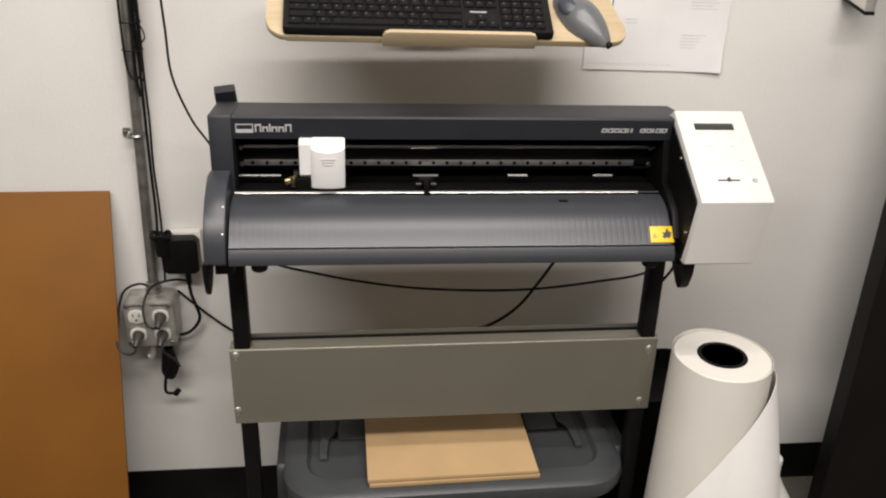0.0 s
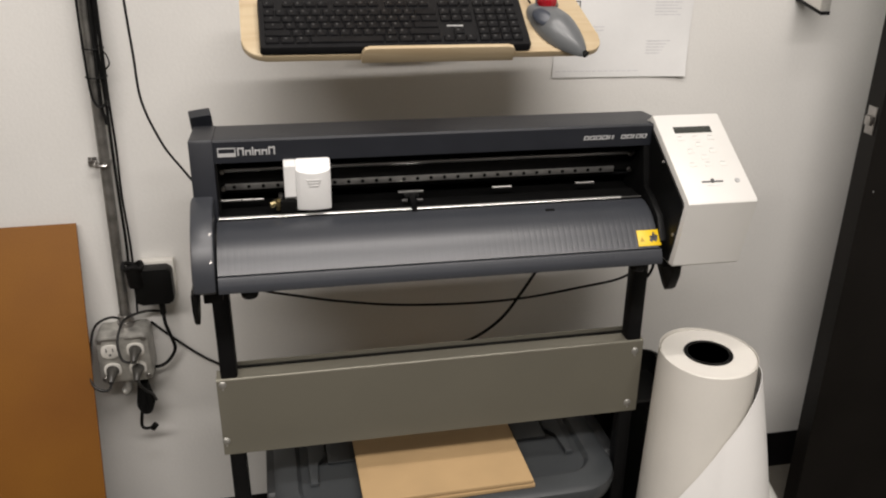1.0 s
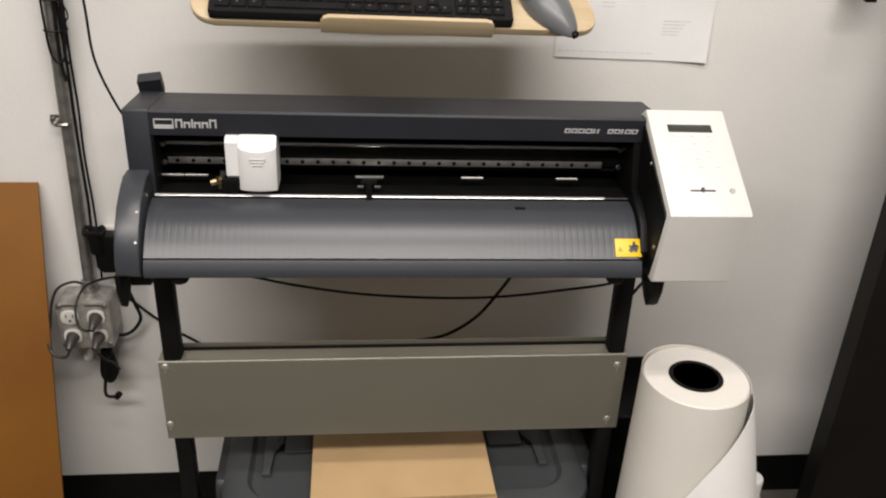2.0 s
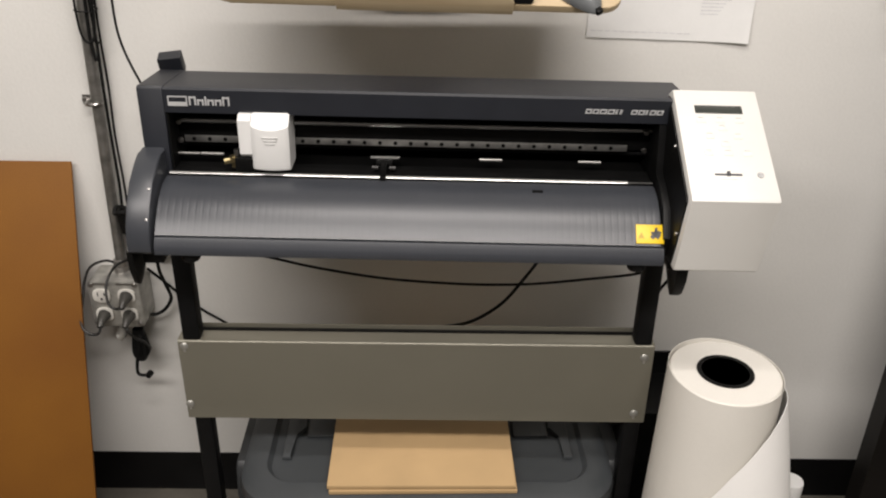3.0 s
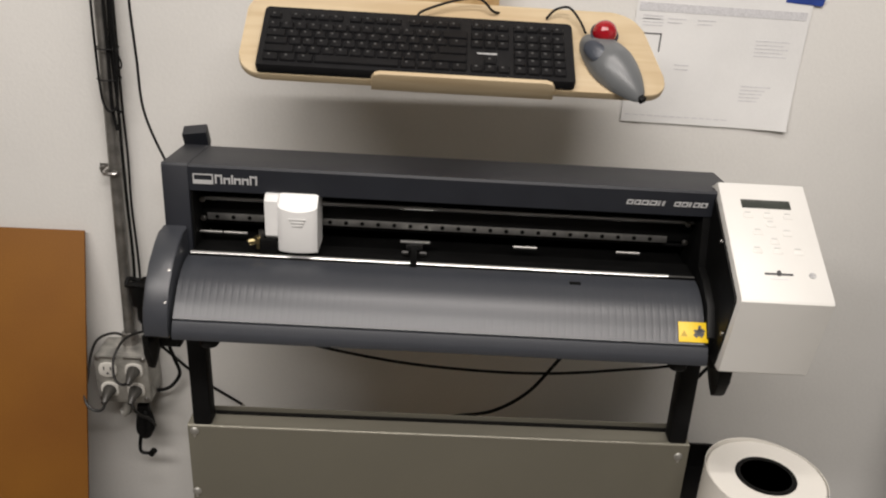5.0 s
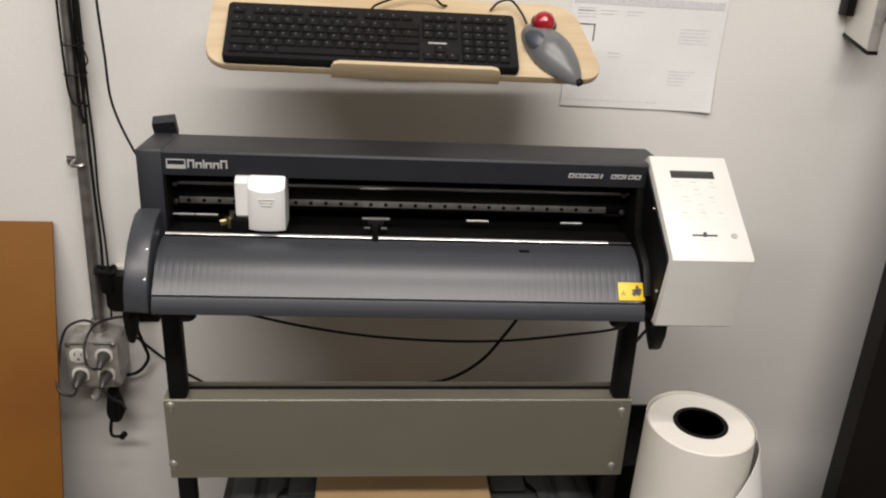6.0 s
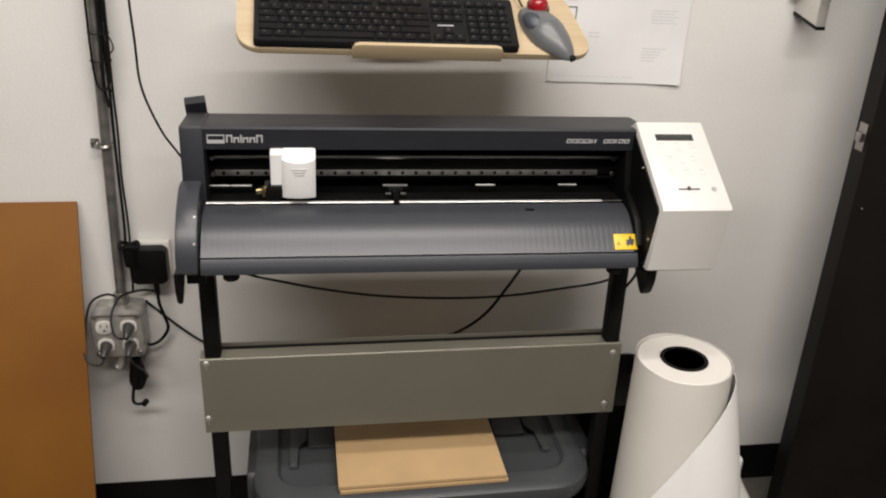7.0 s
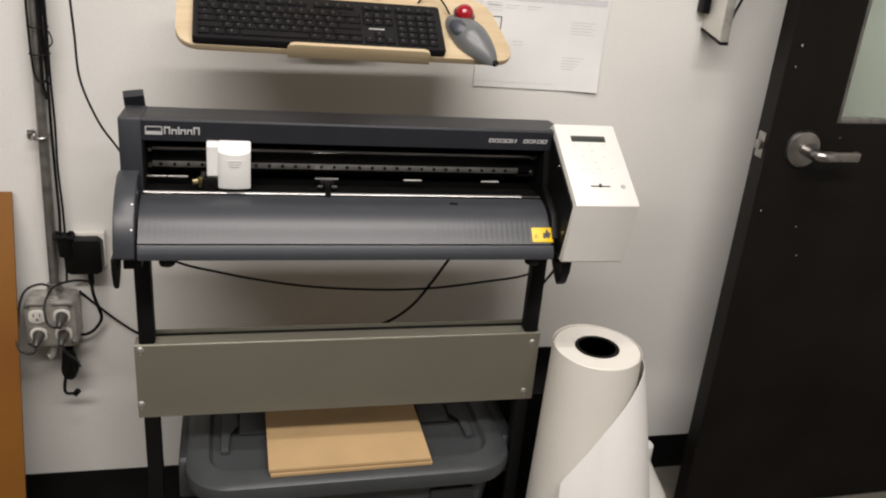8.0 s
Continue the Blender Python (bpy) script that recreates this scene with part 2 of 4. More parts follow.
def loft(loops):
    """Skins closed loops of equal length, each a list of (x, y, z); caps the ends."""
    bm = bmesh.new()
    rings = [[bm.verts.new(p) for p in l] for l in loops]
    n = len(rings[0])
    for a, b in zip(rings, rings[1:]):
        for i in range(n):
            bm.faces.new((a[i], a[(i + 1) % n], b[(i + 1) % n], b[i]))
    bm.faces.new(rings[0][::-1])
    bm.faces.new(rings[-1])
    return bm


# ---- the room ----
X0, X1, Y0, CEIL = -4.2, 1.80, -6.5, 2.7


def setting(name, bm, mat, label, category):
    return tagged(part(name, bm, mat), label, category, kind="structure")


setting("floor", box(X0 - 0.1, X1 + 0.1, Y0 - 0.1, 0.1, -0.08, 0, 0), M_FLOOR, "bare grey-beige concrete floor", "floor")
setting("ceiling", box(X0 - 0.1, X1 + 0.1, Y0 - 0.1, 0.1, CEIL, CEIL + 0.08, 0), M_CEIL, "plain white ceiling", "ceiling")
setting("wall_north", box(X0, X1, 0, 0.1, 0, CEIL, 0), M_WALL, "off-white painted wall with scuffs", "wall")
# South, west and east are unseen; distance and grey tune their bounce light.
setting("wall_south", box(X0, X1, Y0 - 0.1, Y0, 0, CEIL, 0), M_WALL2, "unseen grey wall tuned for bounce light", "wall")
setting("wall_west", box(X0 - 0.1, X0, Y0 - 0.1, 0.1, 0, CEIL, 0), M_WALL2, "unseen grey wall tuned for bounce light", "wall")
setting("wall_east", box(X1, X1 + 0.1, Y0 - 0.1, 0.1, 0, CEIL, 0), M_WALL2, "unseen grey wall tuned for bounce light", "wall")
setting("baseboard", prism([(-0.001, 0), (-0.012, 0), (-0.011, 0.004), (-0.006, 0.012), (-0.005, 0.093), (-0.003, 0.098), (-0.001, 0.098)], X0, X1), M_BASE, "black vinyl cove base along the wall", "baseboard")

# ---- door standing open in front of the wall ----
door = thing("door_1", "black painted door with glass pane, standing open", "door", pose(0.836, -0.2, 0.008, 0, 0, 1.5), kind="structure")
DW, DH, GX0, GX1, GZ0, GZ1 = 0.914, 2.05, 0.155, 0.75, 1.014, 1.85
bm = bmesh.new()
for a in ((0, GX0, 0, DH), (GX1, DW, 0, DH), (GX0, GX1, 0, GZ0), (GX0, GX1, GZ1, DH)):
    add_box(bm, a[0], a[1], 0, 0.044, a[2], a[3], 0.0)
bmesh.ops.remove_doubles(bm, verts=bm.verts, dist=1e-5)
part("door_leaf", bm, M_DOOR, door)
part("pane", box(GX0, GX1, 0.019, 0.025, GZ0, GZ1, 0), M_GLASS, door, "glass pane with its dark reflection put in the tint").visible_shadow = False
bm = bmesh.new()
for a in ((GX0, GX0 + 0.012, GZ0, GZ1), (GX1 - 0.012, GX1, GZ0, GZ1), (GX0 + 0.012, GX1 - 0.012, GZ0, GZ0 + 0.012), (GX0 + 0.012, GX1 - 0.012, GZ1 - 0.012, GZ1)):
    add_box(bm, a[0], a[1], 0.004, 0.018, a[2], a[3], 0.002)
part("glazing_bead", bm, M_PIPE, door, "grey metal glazing bead")
part("latch_plate", box(-0.002, 0.001, 0.009, 0.034, 0.935, 0.99, 0.0005), M_STEEL, door, "steel latch plate")
part("latch_bolt", box(-0.010, -0.002, 0.013, 0.030, 0.953, 0.972, 0.002), M_STEEL, door, "worn latch bolt")
lever = part("lever_handle", lathe([(0.0, -0.013), (0.030, -0.013), (0.038, -0.009), (0.041, -0.003), (0.041, 0.001)], 32), M_STEEL, door, "satin steel lever handle", m=pose(0.085, 0, 0.96, -90))
part("lever", tube([(0.085, -0.008, 0.96), (0.085, -0.03, 0.96), (0.086, -0.05, 0.96), (0.096, -0.060, 0.96), (0.112, -0.061, 0.96)], 0.0125, 12), M_STEEL, door, "satin steel lever")
bm = box(0.100, 0.182, -0.0665, -0.0565, 0.949, 0.971, 0.0045, 3)
add_box(bm, 0.172, 0.184, -0.0645, -0.048, 0.950, 0.970, 0.004, 3)
part("lever_blade", bm, M_STEEL, door, "flat steel lever blade")
bm = bmesh.new()
rnd = random.Random(4)
for x, z, s in ((0.027, 1.175, 0.0022), (0.023, 1.132, 0.0012), (0.022, 0.82, 0.0014), (0.12, 0.78, 0.0012), (0.14, 0.71, 0.0014), (0.172, 0.985, 0.0012)):
    pts = [bm.verts.new((x + s * rnd.uniform(0.6, 1.3) * math.cos(a), -0.0008, z + 1.8 * s * rnd.uniform(0.6, 1.3) * math.sin(a))) for a in (0, 1, 2, 3, 4, 5)]
    bm.faces.new(pts)
part("paint_chips", bm, M_PRINT, door, "chipped pale paint specks")

# ---- cutting plotter ----
cutter = thing("vinyl_cutter", "charcoal desktop vinyl cutter with white control panel on stand", "vinyl cutter", pose(-0.0105, 0, -0.0016, 0, 0.6, 0))
XL, XR, XC = -0.432, 0.312, 0.4285
TOP, FY, BY, BOT = 1.036, -0.331, -0.212, 0.832
# top cover: a hood with a sloped top and a thin front fascia
part("top_cover", prism([(FY, TOP - 0.003), (FY + 0.003, TOP), (BY - 0.01, TOP - 0.008), (BY, TOP - 0.014), (BY, 0.86), (BY - 0.012, 0.86), (BY - 0.012, 1.008), (FY + 0.012, 1.005), (FY + 0.012, 1.0), (FY, 1.0)], XL + 0.036, XR + 0.026, 0.0), M_HOUSE, cutter)
part("left_column", prism([(FY - 0.001, TOP - 0.003), (FY + 0.002, TOP + 0.001), (BY - 0.01, TOP - 0.007), (BY + 0.001, TOP - 0.013), (BY + 0.001, 0.85), (FY - 0.001, 0.85)], XL, XL + 0.036, 0.002), M_HOUSE, cutter)
arm = [(FY - 0.002, 0.948), (-0.352, 0.946), (-0.375, 0.940), (-0.402, 0.924), (-0.425, 0.900), (-0.440, 0.874), (-0.446, 0.852), (-0.445, 0.838), (-0.438, BOT), (-0.24, BOT), (-0.24, 0.86), (FY - 0.002, 0.87)]
part("left_arm", prism(arm, XL - 0.003, XL + 0.030, 0.003), M_ARM, cutter, "rounded blue-grey end arm")
for y, z in ((-0.4085, 0.9165), (-0.434, 0.882)):
    part("arm_screw", lathe([(0.0, 0.002), (0.0018, 0.0016), (0.0025, -0.001)], 10), M_STEEL, cutter, "small bright screw", m=pose(XL + 0.0255, y, z, 50))
cover = [(-0.350, 0.9125), (-0.3623, 0.9116), (-0.3746, 0.9090), (-0.3869, 0.9041), (-0.3992, 0.8965), (-0.4115, 0.8862), (-0.4238, 0.8731), (-0.4345, 0.8595)]
back = [(y + 0.006, z - 0.006) for y, z in cover[::-1]]
part("front_cover", prism(cover + back, XL + 0.0335, 0.298), M_COVER, cutter, "curved ribbed blue-grey front apron")
part("lower_cover", prism([(-0.4360, 0.8568), (-0.4425, 0.8465), (-0.4445, 0.839), (-0.4435, 0.8335), (-0.439, BOT), (-0.25, BOT), (-0.25, 0.838), (-0.425, 0.84), (-0.43, 0.8568)], XL + 0.0335, 0.302), M_COVER, cutter)
part("bed", box(XL + 0.034, 0.298, -0.352, BY - 0.012, 0.895, 0.9115, 0.001), M_DEEP, cutter)
part("left_liner", box(XL + 0.0362, XL + 0.0390, FY + 0.003, BY - 0.0135, 0.912, 0.9985, 0), M_DEEP, cutter, "black inner side")
part("back_plate", box(XL + 0.036, XR - 0.012, BY - 0.02, BY - 0.0125, 0.912, 1.004, 0), M_DEEP, cutter)
part("right_cheek", prism([(FY + 0.002, 0.999), (BY - 0.013, 0.999), (BY - 0.013, 0.84), (-0.425, 0.84), (-0.432, 0.87), (-0.41, 0.905), (-0.37, 0.925), (-0.345, 0.932)], 0.300, XR + 0.004, 0.001), M_BLACK, cutter)
part("platen_strip", prism([(-0.3462, 0.9143), (-0.3443, 0.9162), (-0.3428, 0.9165), (-0.3428, 0.9143)], XL + 0.036, 0.262), M_PLATEN, cutter, "bright metal platen strip")
part("platen_end", box(0.262, 0.298, -0.3462, -0.3430, 0.9143, 0.9155, 0.0004), M_RACK, cutter, "dull grey end of the platen")
part("cutting_mat", box(XL + 0.036, 0.298, -0.3464, -0.30, 0.9117, 0.9142, 0.0003), M_DEEP, cutter)
part("upper_rail", tube([(XL + 0.036, -0.292, 0.976), (0.30, -0.292, 0.976)], 0.004, 10, curve=False), M_RODS, cutter, "polished steel rail")
part("lower_shaft", tube([(XL + 0.036, -0.275, 0.935), (0.30, -0.275, 0.935)], 0.0045, 10, curve=False), M_LEG, cutter)
part("rail_beam", box(XL + 0.036, 0.30, -0.285, -0.262, 0.942, 0.968, 0.001), M_BLACK, cutter)
rack = part("perforated_rail", box(XL + 0.046, 0.268, -0.2875, -0.2855, 0.9405, 0.9505, 0.0004), M_RACK, cutter, "grey metal strip with holes")
for i in range(29):
    x = XL + 0.060 + i * 0.0228
    if x < 0.262:
        part("hole", lathe([(0.0031, 0), (0.0031, 0.0008)], 8), M_DEEP, rack, m=pose(x, -0.2876, 0.9455, 90))
for x, z in ((-0.392, 0.976), (-0.392, 0.948), (0.296, 0.976), (0.296, 0.948)):
    part("bolt", lathe([(0.0, 0.004), (0.003, 0.004), (0.0045, 0.002), (0.0045, 0)], 10), M_STEEL, cutter, m=pose(x + (0.004 if x < 0 else -0.006), -0.300, z, 90))
for x in (-0.378, -0.343, -0.085, 0.066, 0.212):
    part("grit_roller", tube([(x - 0.017, -0.302, 0.928), (x + 0.016, -0.302, 0.928)], 0.0021, 10, curve=False), M_RACK, cutter, "bright knurled feed roller")
for x in (-0.0905,):
    pr = part("pinch_roller", box(x - 0.012, x + 0.012, -0.322, -0.295, 0.922, 0.9295, 0.002), M_BLACK, cutter)
    part("arm", prism([(-0.318, 0.930), (-0.3525, 0.9185), (-0.3535, 0.913), (-0.338, 0.9155), (-0.30, 0.925)], x - 0.0045, x + 0.0045), M_BLACK, pr)
    part("top_plate", box(x - 0.0205, x + 0.0205, -0.311, -0.305, 0.9297, 0.9317, 0.0005), M_PLATEN, pr, "bright metal plate")
    for s in (-1, 1):
        part("roller_wheel", tube([(x + s * 0.008, -0.326, 0.9215), (x + s * 0.017, -0.326, 0.9215)], 0.0032, 10, curve=False), M_CORD, pr)
# carriage
shell = []
for i in range(15):
    u = -1 + 2 * i / 14
    tuck = 0.0014 * max(0, (abs(u) - 0.86) / 0.14) ** 2
    yf = -0.3475 - 0.0048 * (1 - u * u) + tuck
    zs = 1.003 + 0.95 * (yf + 0.333)
    shell.append([(-0.2485 + 0.0265 * u, y, z) for y, z in ((-0.296, 0.930), (-0.296, 1.003 - tuck), (-0.333, 1.003 - tuck), (yf + 0.0016, zs + 0.0006), (yf, zs - 0.0012), (yf, 0.9275), (yf + 0.0012, 0.9240), (yf + 0.0045, 0.9225), (-0.300, 0.9225))])
car = part("carriage", loft(shell), M_WHITE2, cutter, "white tool carriage with bowed front")
part("side_block", prism([(-0.337, 1.0025), (-0.346, 0.995), (-0.344, 0.945), (-0.335, 0.935), (-0.30, 0.935), (-0.30, 1.001)], -0.2935, -0.2745, 0.002), M_WHITE2, car)
for k in range(3):
    part("vent_slot", box(-0.259 + k * 0.002, -0.237 - k * 0.002, -0.3534, -0.3515, 0.9725 - k * 0.0045, 0.9737 - k * 0.0045, 0), M_PALE, car)
part("tool_holder", box(-0.301, -0.277, -0.346, -0.315, 0.918, 0.940, 0.002), M_BLACK, car)
part("blade_clamp", lathe([(0.0, 0.941), (0.0032, 0.9405), (0.0040, 0.938), (0.0075, 0.9375), (0.0080, 0.931), (0.0055, 0.929), (0.0040, 0.928), (0.0040, 0.922)], 14, -0.304, -0.336), M_BRASS, car, "brass blade clamp")
part("clamp_screw", tube([(-0.300, -0.336, 0.937), (-0.300, -0.338, 0.950)], 0.0034, 8, curve=False), M_STEEL, car)
part("clamp_knob", tube([(-0.304, -0.337, 0.934), (-0.317, -0.341, 0.932)], 0.0048, 10, curve=False), M_BRASS, car, "brass clamp knob")
# control box
prof = [(-0.322, 1.047), (-0.482, 0.9555), (-0.4845, 0.951), (-0.4595, 0.837), (-0.455, 0.8335), (-0.22, 0.8335), (-0.212, 0.838), (-0.212, 0.99), (-0.222, 0.998), (-0.300, 1.030), (-0.317, 1.0455)]
ctl = part("control_box", prism(prof, XR + 0.0005, XC, 0.0025), M_WHITE, cutter, "white sloped control box")
FACE = pose(0, -0.322, 1.0472, math.degrees(math.atan2(0.0915, 0.160)), 0, 0)


def on_face(name, x0, x1, v0, v1, mat, h=0.0012, parent=None, label=""):
    """A flat piece on the control box's slope, v running down from its top edge."""
    return part(name, box(x0, x1, -v1, -v0, -0.0005, h, 0.0004), mat, parent or ctl, label, m=FACE)


on_face("display", XR + 0.026, XR + 0.091, 0.028, 0.042, M_LCD, 0.0008, label="dark display window")
for r, (v, xs) in enumerate(((0.055, (0.032, 0.058, 0.084)), (0.083, (0.040, 0.078)), (0.069, (0.059,)), (0.097, (0.059,)), (0.112, (0.034, 0.060, 0.086)))):
    for x in xs:
        on_face("button", XR + x - 0.006, XR + x + 0.006, v - 0.0035, v + 0.0035, M_WHITE, 0.0005)
        on_face("button_mark", XR + x - 0.004, XR + x + 0.004, v - 0.0065, v - 0.0052, M_PALE, 0.0006)
on_face("slider_slot", XR + 0.036, XR + 0.072, 0.1455, 0.1485, M_DARKPRINT, 0.0006, label="dark force slider slot")
on_face("slider", XR + 0.052, XR + 0.056, 0.143, 0.1495, M_DARKPRINT, 0.003)
on_face("slider_scale", XR + 0.042, XR + 0.066, 0.1535, 0.155, M_FAINT, 0.0006)
part("power_knob", lathe([(0.0045, -0.0005), (0.0045, 0.001), (0.003, 0.0016), (0.0, 0.0016)], 14), M_GREYPRINT, ctl, "grey round button", m=FACE @ pose(XR + 0.096, -0.147, 0))
part("side_plate", prism([(-0.316, 1.036), (-0.4685, 0.9495), (-0.4715, 0.944), (-0.4535, 0.866), (-0.445, 0.838), (-0.222, 0.838), (-0.222, 0.985), (-0.300, 1.020)], XR - 0.0022, XR + 0.0004), M_BLACK, ctl, "black inner side plate")
for y, z in ((-0.388, 0.9885), (-0.4535, 0.889)):
    part("side_screw", lathe([(0.0, 0.0), (0.003, 0.0), (0.003, 0.003)], 10), M_STEEL, ctl, m=pose(XR - 0.0045, y, z, 0, 90))
# marks on the fascia: plain shapes
for a in ((-0.390, -0.3885, 1.010, 1.024), (-0.3645, -0.363, 1.010, 1.024), (-0.3885, -0.3645, 1.0225, 1.024), (-0.3885, -0.3645, 1.010, 1.0155)):
    part("emblem", box(a[0], a[1], FY - 0.0012, FY + 0.0004, a[2], a[3], 0), M_PRINT, cutter)
for x, w, h in ((-0.3605, 0.010, 0.0125), (-0.3490, 0.009, 0.0085), (-0.3385, 0.0022, 0.0125), (-0.3350, 0.009, 0.0085), (-0.3245, 0.009, 0.0085), (-0.3140, 0.010, 0.0125)):
    bm = bmesh.new()
    add_box(bm, x, x + 0.0022, FY - 0.0012, FY + 0.0004, 1.0115, 1.0115 + h, 0)
    if w > 0.003:
        add_box(bm, x + w - 0.0024, x + w - 0.0002, FY - 0.0012, FY + 0.0004, 1.0115, 1.0115 + h, 0)
        add_box(bm, x + 0.0022, x + w - 0.0024, FY - 0.0012, FY + 0.0004, 1.0115 + h - 0.0025, 1.0115 + h - 0.0004, 0)
    part("mark", bm, M_PRINT, cutter)
for x, w in ((0.192, 0.0085), (0.202, 0.0085), (0.212, 0.0095), (0.223, 0.0095), (0.234, 0.003), (0.240, 0.003), (0.256, 0.0085), (0.266, 0.0085), (0.276, 0.003), (0.282, 0.0085), (0.292, 0.0085)):
    bm = bmesh.new()
    for x0, x1, z0, z1 in ((0, 0.0018, 0, 0.0065), (w - 0.0018, w, 0, 0.0065), (0.0018, w - 0.0018, 0.0050, 0.0065), (0.0018, w - 0.0018, 0, 0.0013)):
        if x1 > x0:
            add_box(bm, x + x0, x + x1, FY - 0.0012, FY + 0.0004, 1.013 + z0, 1.013 + z1, 0)
    for v in bm.verts:
        v.co.x += 0.25 * (v.co.z - 1.013)
    part("mark", bm, M_GREYPRINT, cutter)
# warning label on the apron's slope
LAB = pose(0.2825, -0.4245, 0.8726, 49, 0, 0)
label = part("warning_label", box(-0.0192, 0.0192, -0.0135, 0.0135, -0.001, 0.0012, 0.0003), M_YELLOW, cutter, "yellow warning label", m=LAB)
part("warning_sign", prism([(-0.0165, -0.006), (-0.0075, -0.006), (-0.012, 0.0025)], 0.0010, 0.0016, axis="z"), M_GOLD, label)
bm = bmesh.new()
for x0, y0, x1, y1, w in ((0.002, -0.006, 0.010, 0.004, 0.0030), (0.010, 0.004, 0.015, 0.001, 0.0018), (0.008, 0.001, 0.014, -0.003, 0.0018), (0.006, -0.002, 0.012, -0.006, 0.0018), (0.001, 0.002, 0.009, 0.001, 0.0016), (0.008, 0.003, 0.009, 0.009, 0.0018)):
    d = Vector((y1 - y0, x0 - x1)).normalized() * w
    add = [bm.verts.new((px, py, z)) for z in (0.0010, 0.0016) for px, py in ((x0 + d.x, y0 + d.y), (x1 + d.x, y1 + d.y), (x1 - d.x, y1 - d.y), (x0 - d.x, y0 - d.y))]
    for f in ((3, 2, 1, 0), (4, 5, 6, 7), (0, 1, 5, 4), (1, 2, 6, 5), (2, 3, 7, 6), (3, 0, 4, 7)):
        bm.faces.new([add[i] for i in f])
part("warning_sign", bm, M_DARKPRINT, label)
part("cover_slot", box(0.122, 0.137, -0.3745, -0.3685, 0.9070, 0.9110, 0.0005), M_DEEP, cutter)
part("latch_dimple", box(-0.036, -0.024, -0.432, -0.42, 0.829, 0.833, 0.001), M_BLACK, cutter)
# loading lever at the back corner
part("loading_lever", prism([(-0.014, 0.0), (0.012, 0.0), (0.014, 0.030), (-0.012, 0.036)], -0.0175, 0.0175, 0.002), M_HOUSE, cutter, "charcoal sheet loading lever", m=pose(-0.421, -0.185, 1.014, 24, -6, 8))
# roll hangers under the machine
for x0, x1 in ((-0.440, -0.432), (0.325, 0.341)):
    part("roll_hanger", prism([(-0.44, 0.834), (-0.36, 0.834), (-0.38, 0.80), (-0.405, 0.778), (-0.418, 0.772), (-0.428, 0.78), (-0.436, 0.805)], x0, x1, 0.0022), M_BLACK, cutter, "black roll hanger fin")
for x in (-0.355, 0.27):
    part("rubber_foot", lathe([(0.013, BOT + 0.002), (0.013, 0.820), (0.011, 0.8175), (0, 0.8175)], 14, x, -0.424), M_RUBBER, cutter)

# ---- stand under the plotter ----
stand = thing("cutter_stand", "black steel stand with grey metal front panel", "machine stand")
for x in (-0.426, 0.3135):
    part("leg", box(x, x + 0.0285, -0.3135, -0.284, 0.03, 0.826, 0.004), M_LEG, stand, "black steel leg")
    part("top_rail", box(x, x + 0.0285, -0.42, -0.22, 0.810, 0.8335 if x < 0 else 0.8265, 0.002), M_LEG, stand)
    foot = part("foot_bar", box(x - 0.002, x + 0.0305, -0.50, -0.08, 0.022, 0.062, 0.004), M_LEG, stand)
    for y in (-0.47, -0.11):
        part("caster", tube([(x + 0.005, y, 0.0222), (x + 0.0235, y, 0.0222)], 0.022, 18, curve=False), M_RUBBER, foot)
part("front_panel", prism([(-0.3165, 0.452), (-0.3165, 0.6045), (-0.3159, 0.6072), (-0.3142, 0.6089), (-0.3115, 0.610), (-0.286, 0.610), (-0.286, 0.6085), (-0.3145, 0.6085), (-0.3145, 0.452)], -0.434, 0.346), M_PANEL, stand, "grey metallic folded panel")
part("rear_flange", box(-0.426, 0.342, -0.276, -0.2745, 0.560, 0.618, 0), M_PANEL, stand)
part("cross_rod", box(-0.426, 0.342, -0.2838, -0.2768, 0.603, 0.6112, 0.001), M_BLACK, stand)
for x, z in ((-0.4238, 0.5985), (0.331, 0.5865), (0.327, 0.4715), (-0.428, 0.4815)):
    sc = part("panel_screw", lathe([(0.0, 0.0035), (0.003, 0.0033), (0.0058, 0.002), (0.0072, 0.0006), (0.0072, 0)], 14), M_ZINC, stand, m=pose(x, -0.3167, z, 90))
    part("screw_washer", box(-0.0018, 0.0018, -0.011, 0.0, 0.0, 0.0012, 0.0003), M_ZINC, sc)

# ---- keyboard tray on the wall ----
TR = pose(-0.040, -0.250, 1.142, 0, 1.8, 0) @ pose(0, 0, 0, 34) @ pose(0, 0, 0, 0, 0, 1.3)
tray = thing("keyboard_tray", "birch plywood keyboard tray with rounded corners on wall post", "keyboard tray", TR)
outline = [(x - (0.036 * max(0, y) / 0.162 if x > 0.2 else 0), y) for x, y in rounded(0.600, 0.160, 0.036, 6, -0.004, 0.080)]
bm = prism(outline, -0.012, 0, 0.002, axis="z")
part("tray_board", bm, M_PLY, tray)
lip = [(-0.119, -0.012), (0.131, -0.012), (0.131, 0.010), (0.127, 0.017), (0.119, 0.020), (-0.107, 0.020), (-0.115, 0.017), (-0.119, 0.010)]
part("front_lip", prism(lip, -0.0075, -0.0005, 0.0015, axis="y"), M_PLY, tray, "raised plywood lip")
part("wall_post", box(-0.128, 0.020, -0.062, -0.001, 1.16, 1.75, 0.002), M_PINE, tray, "pale wooden post on the wall", m=TR.inverted())

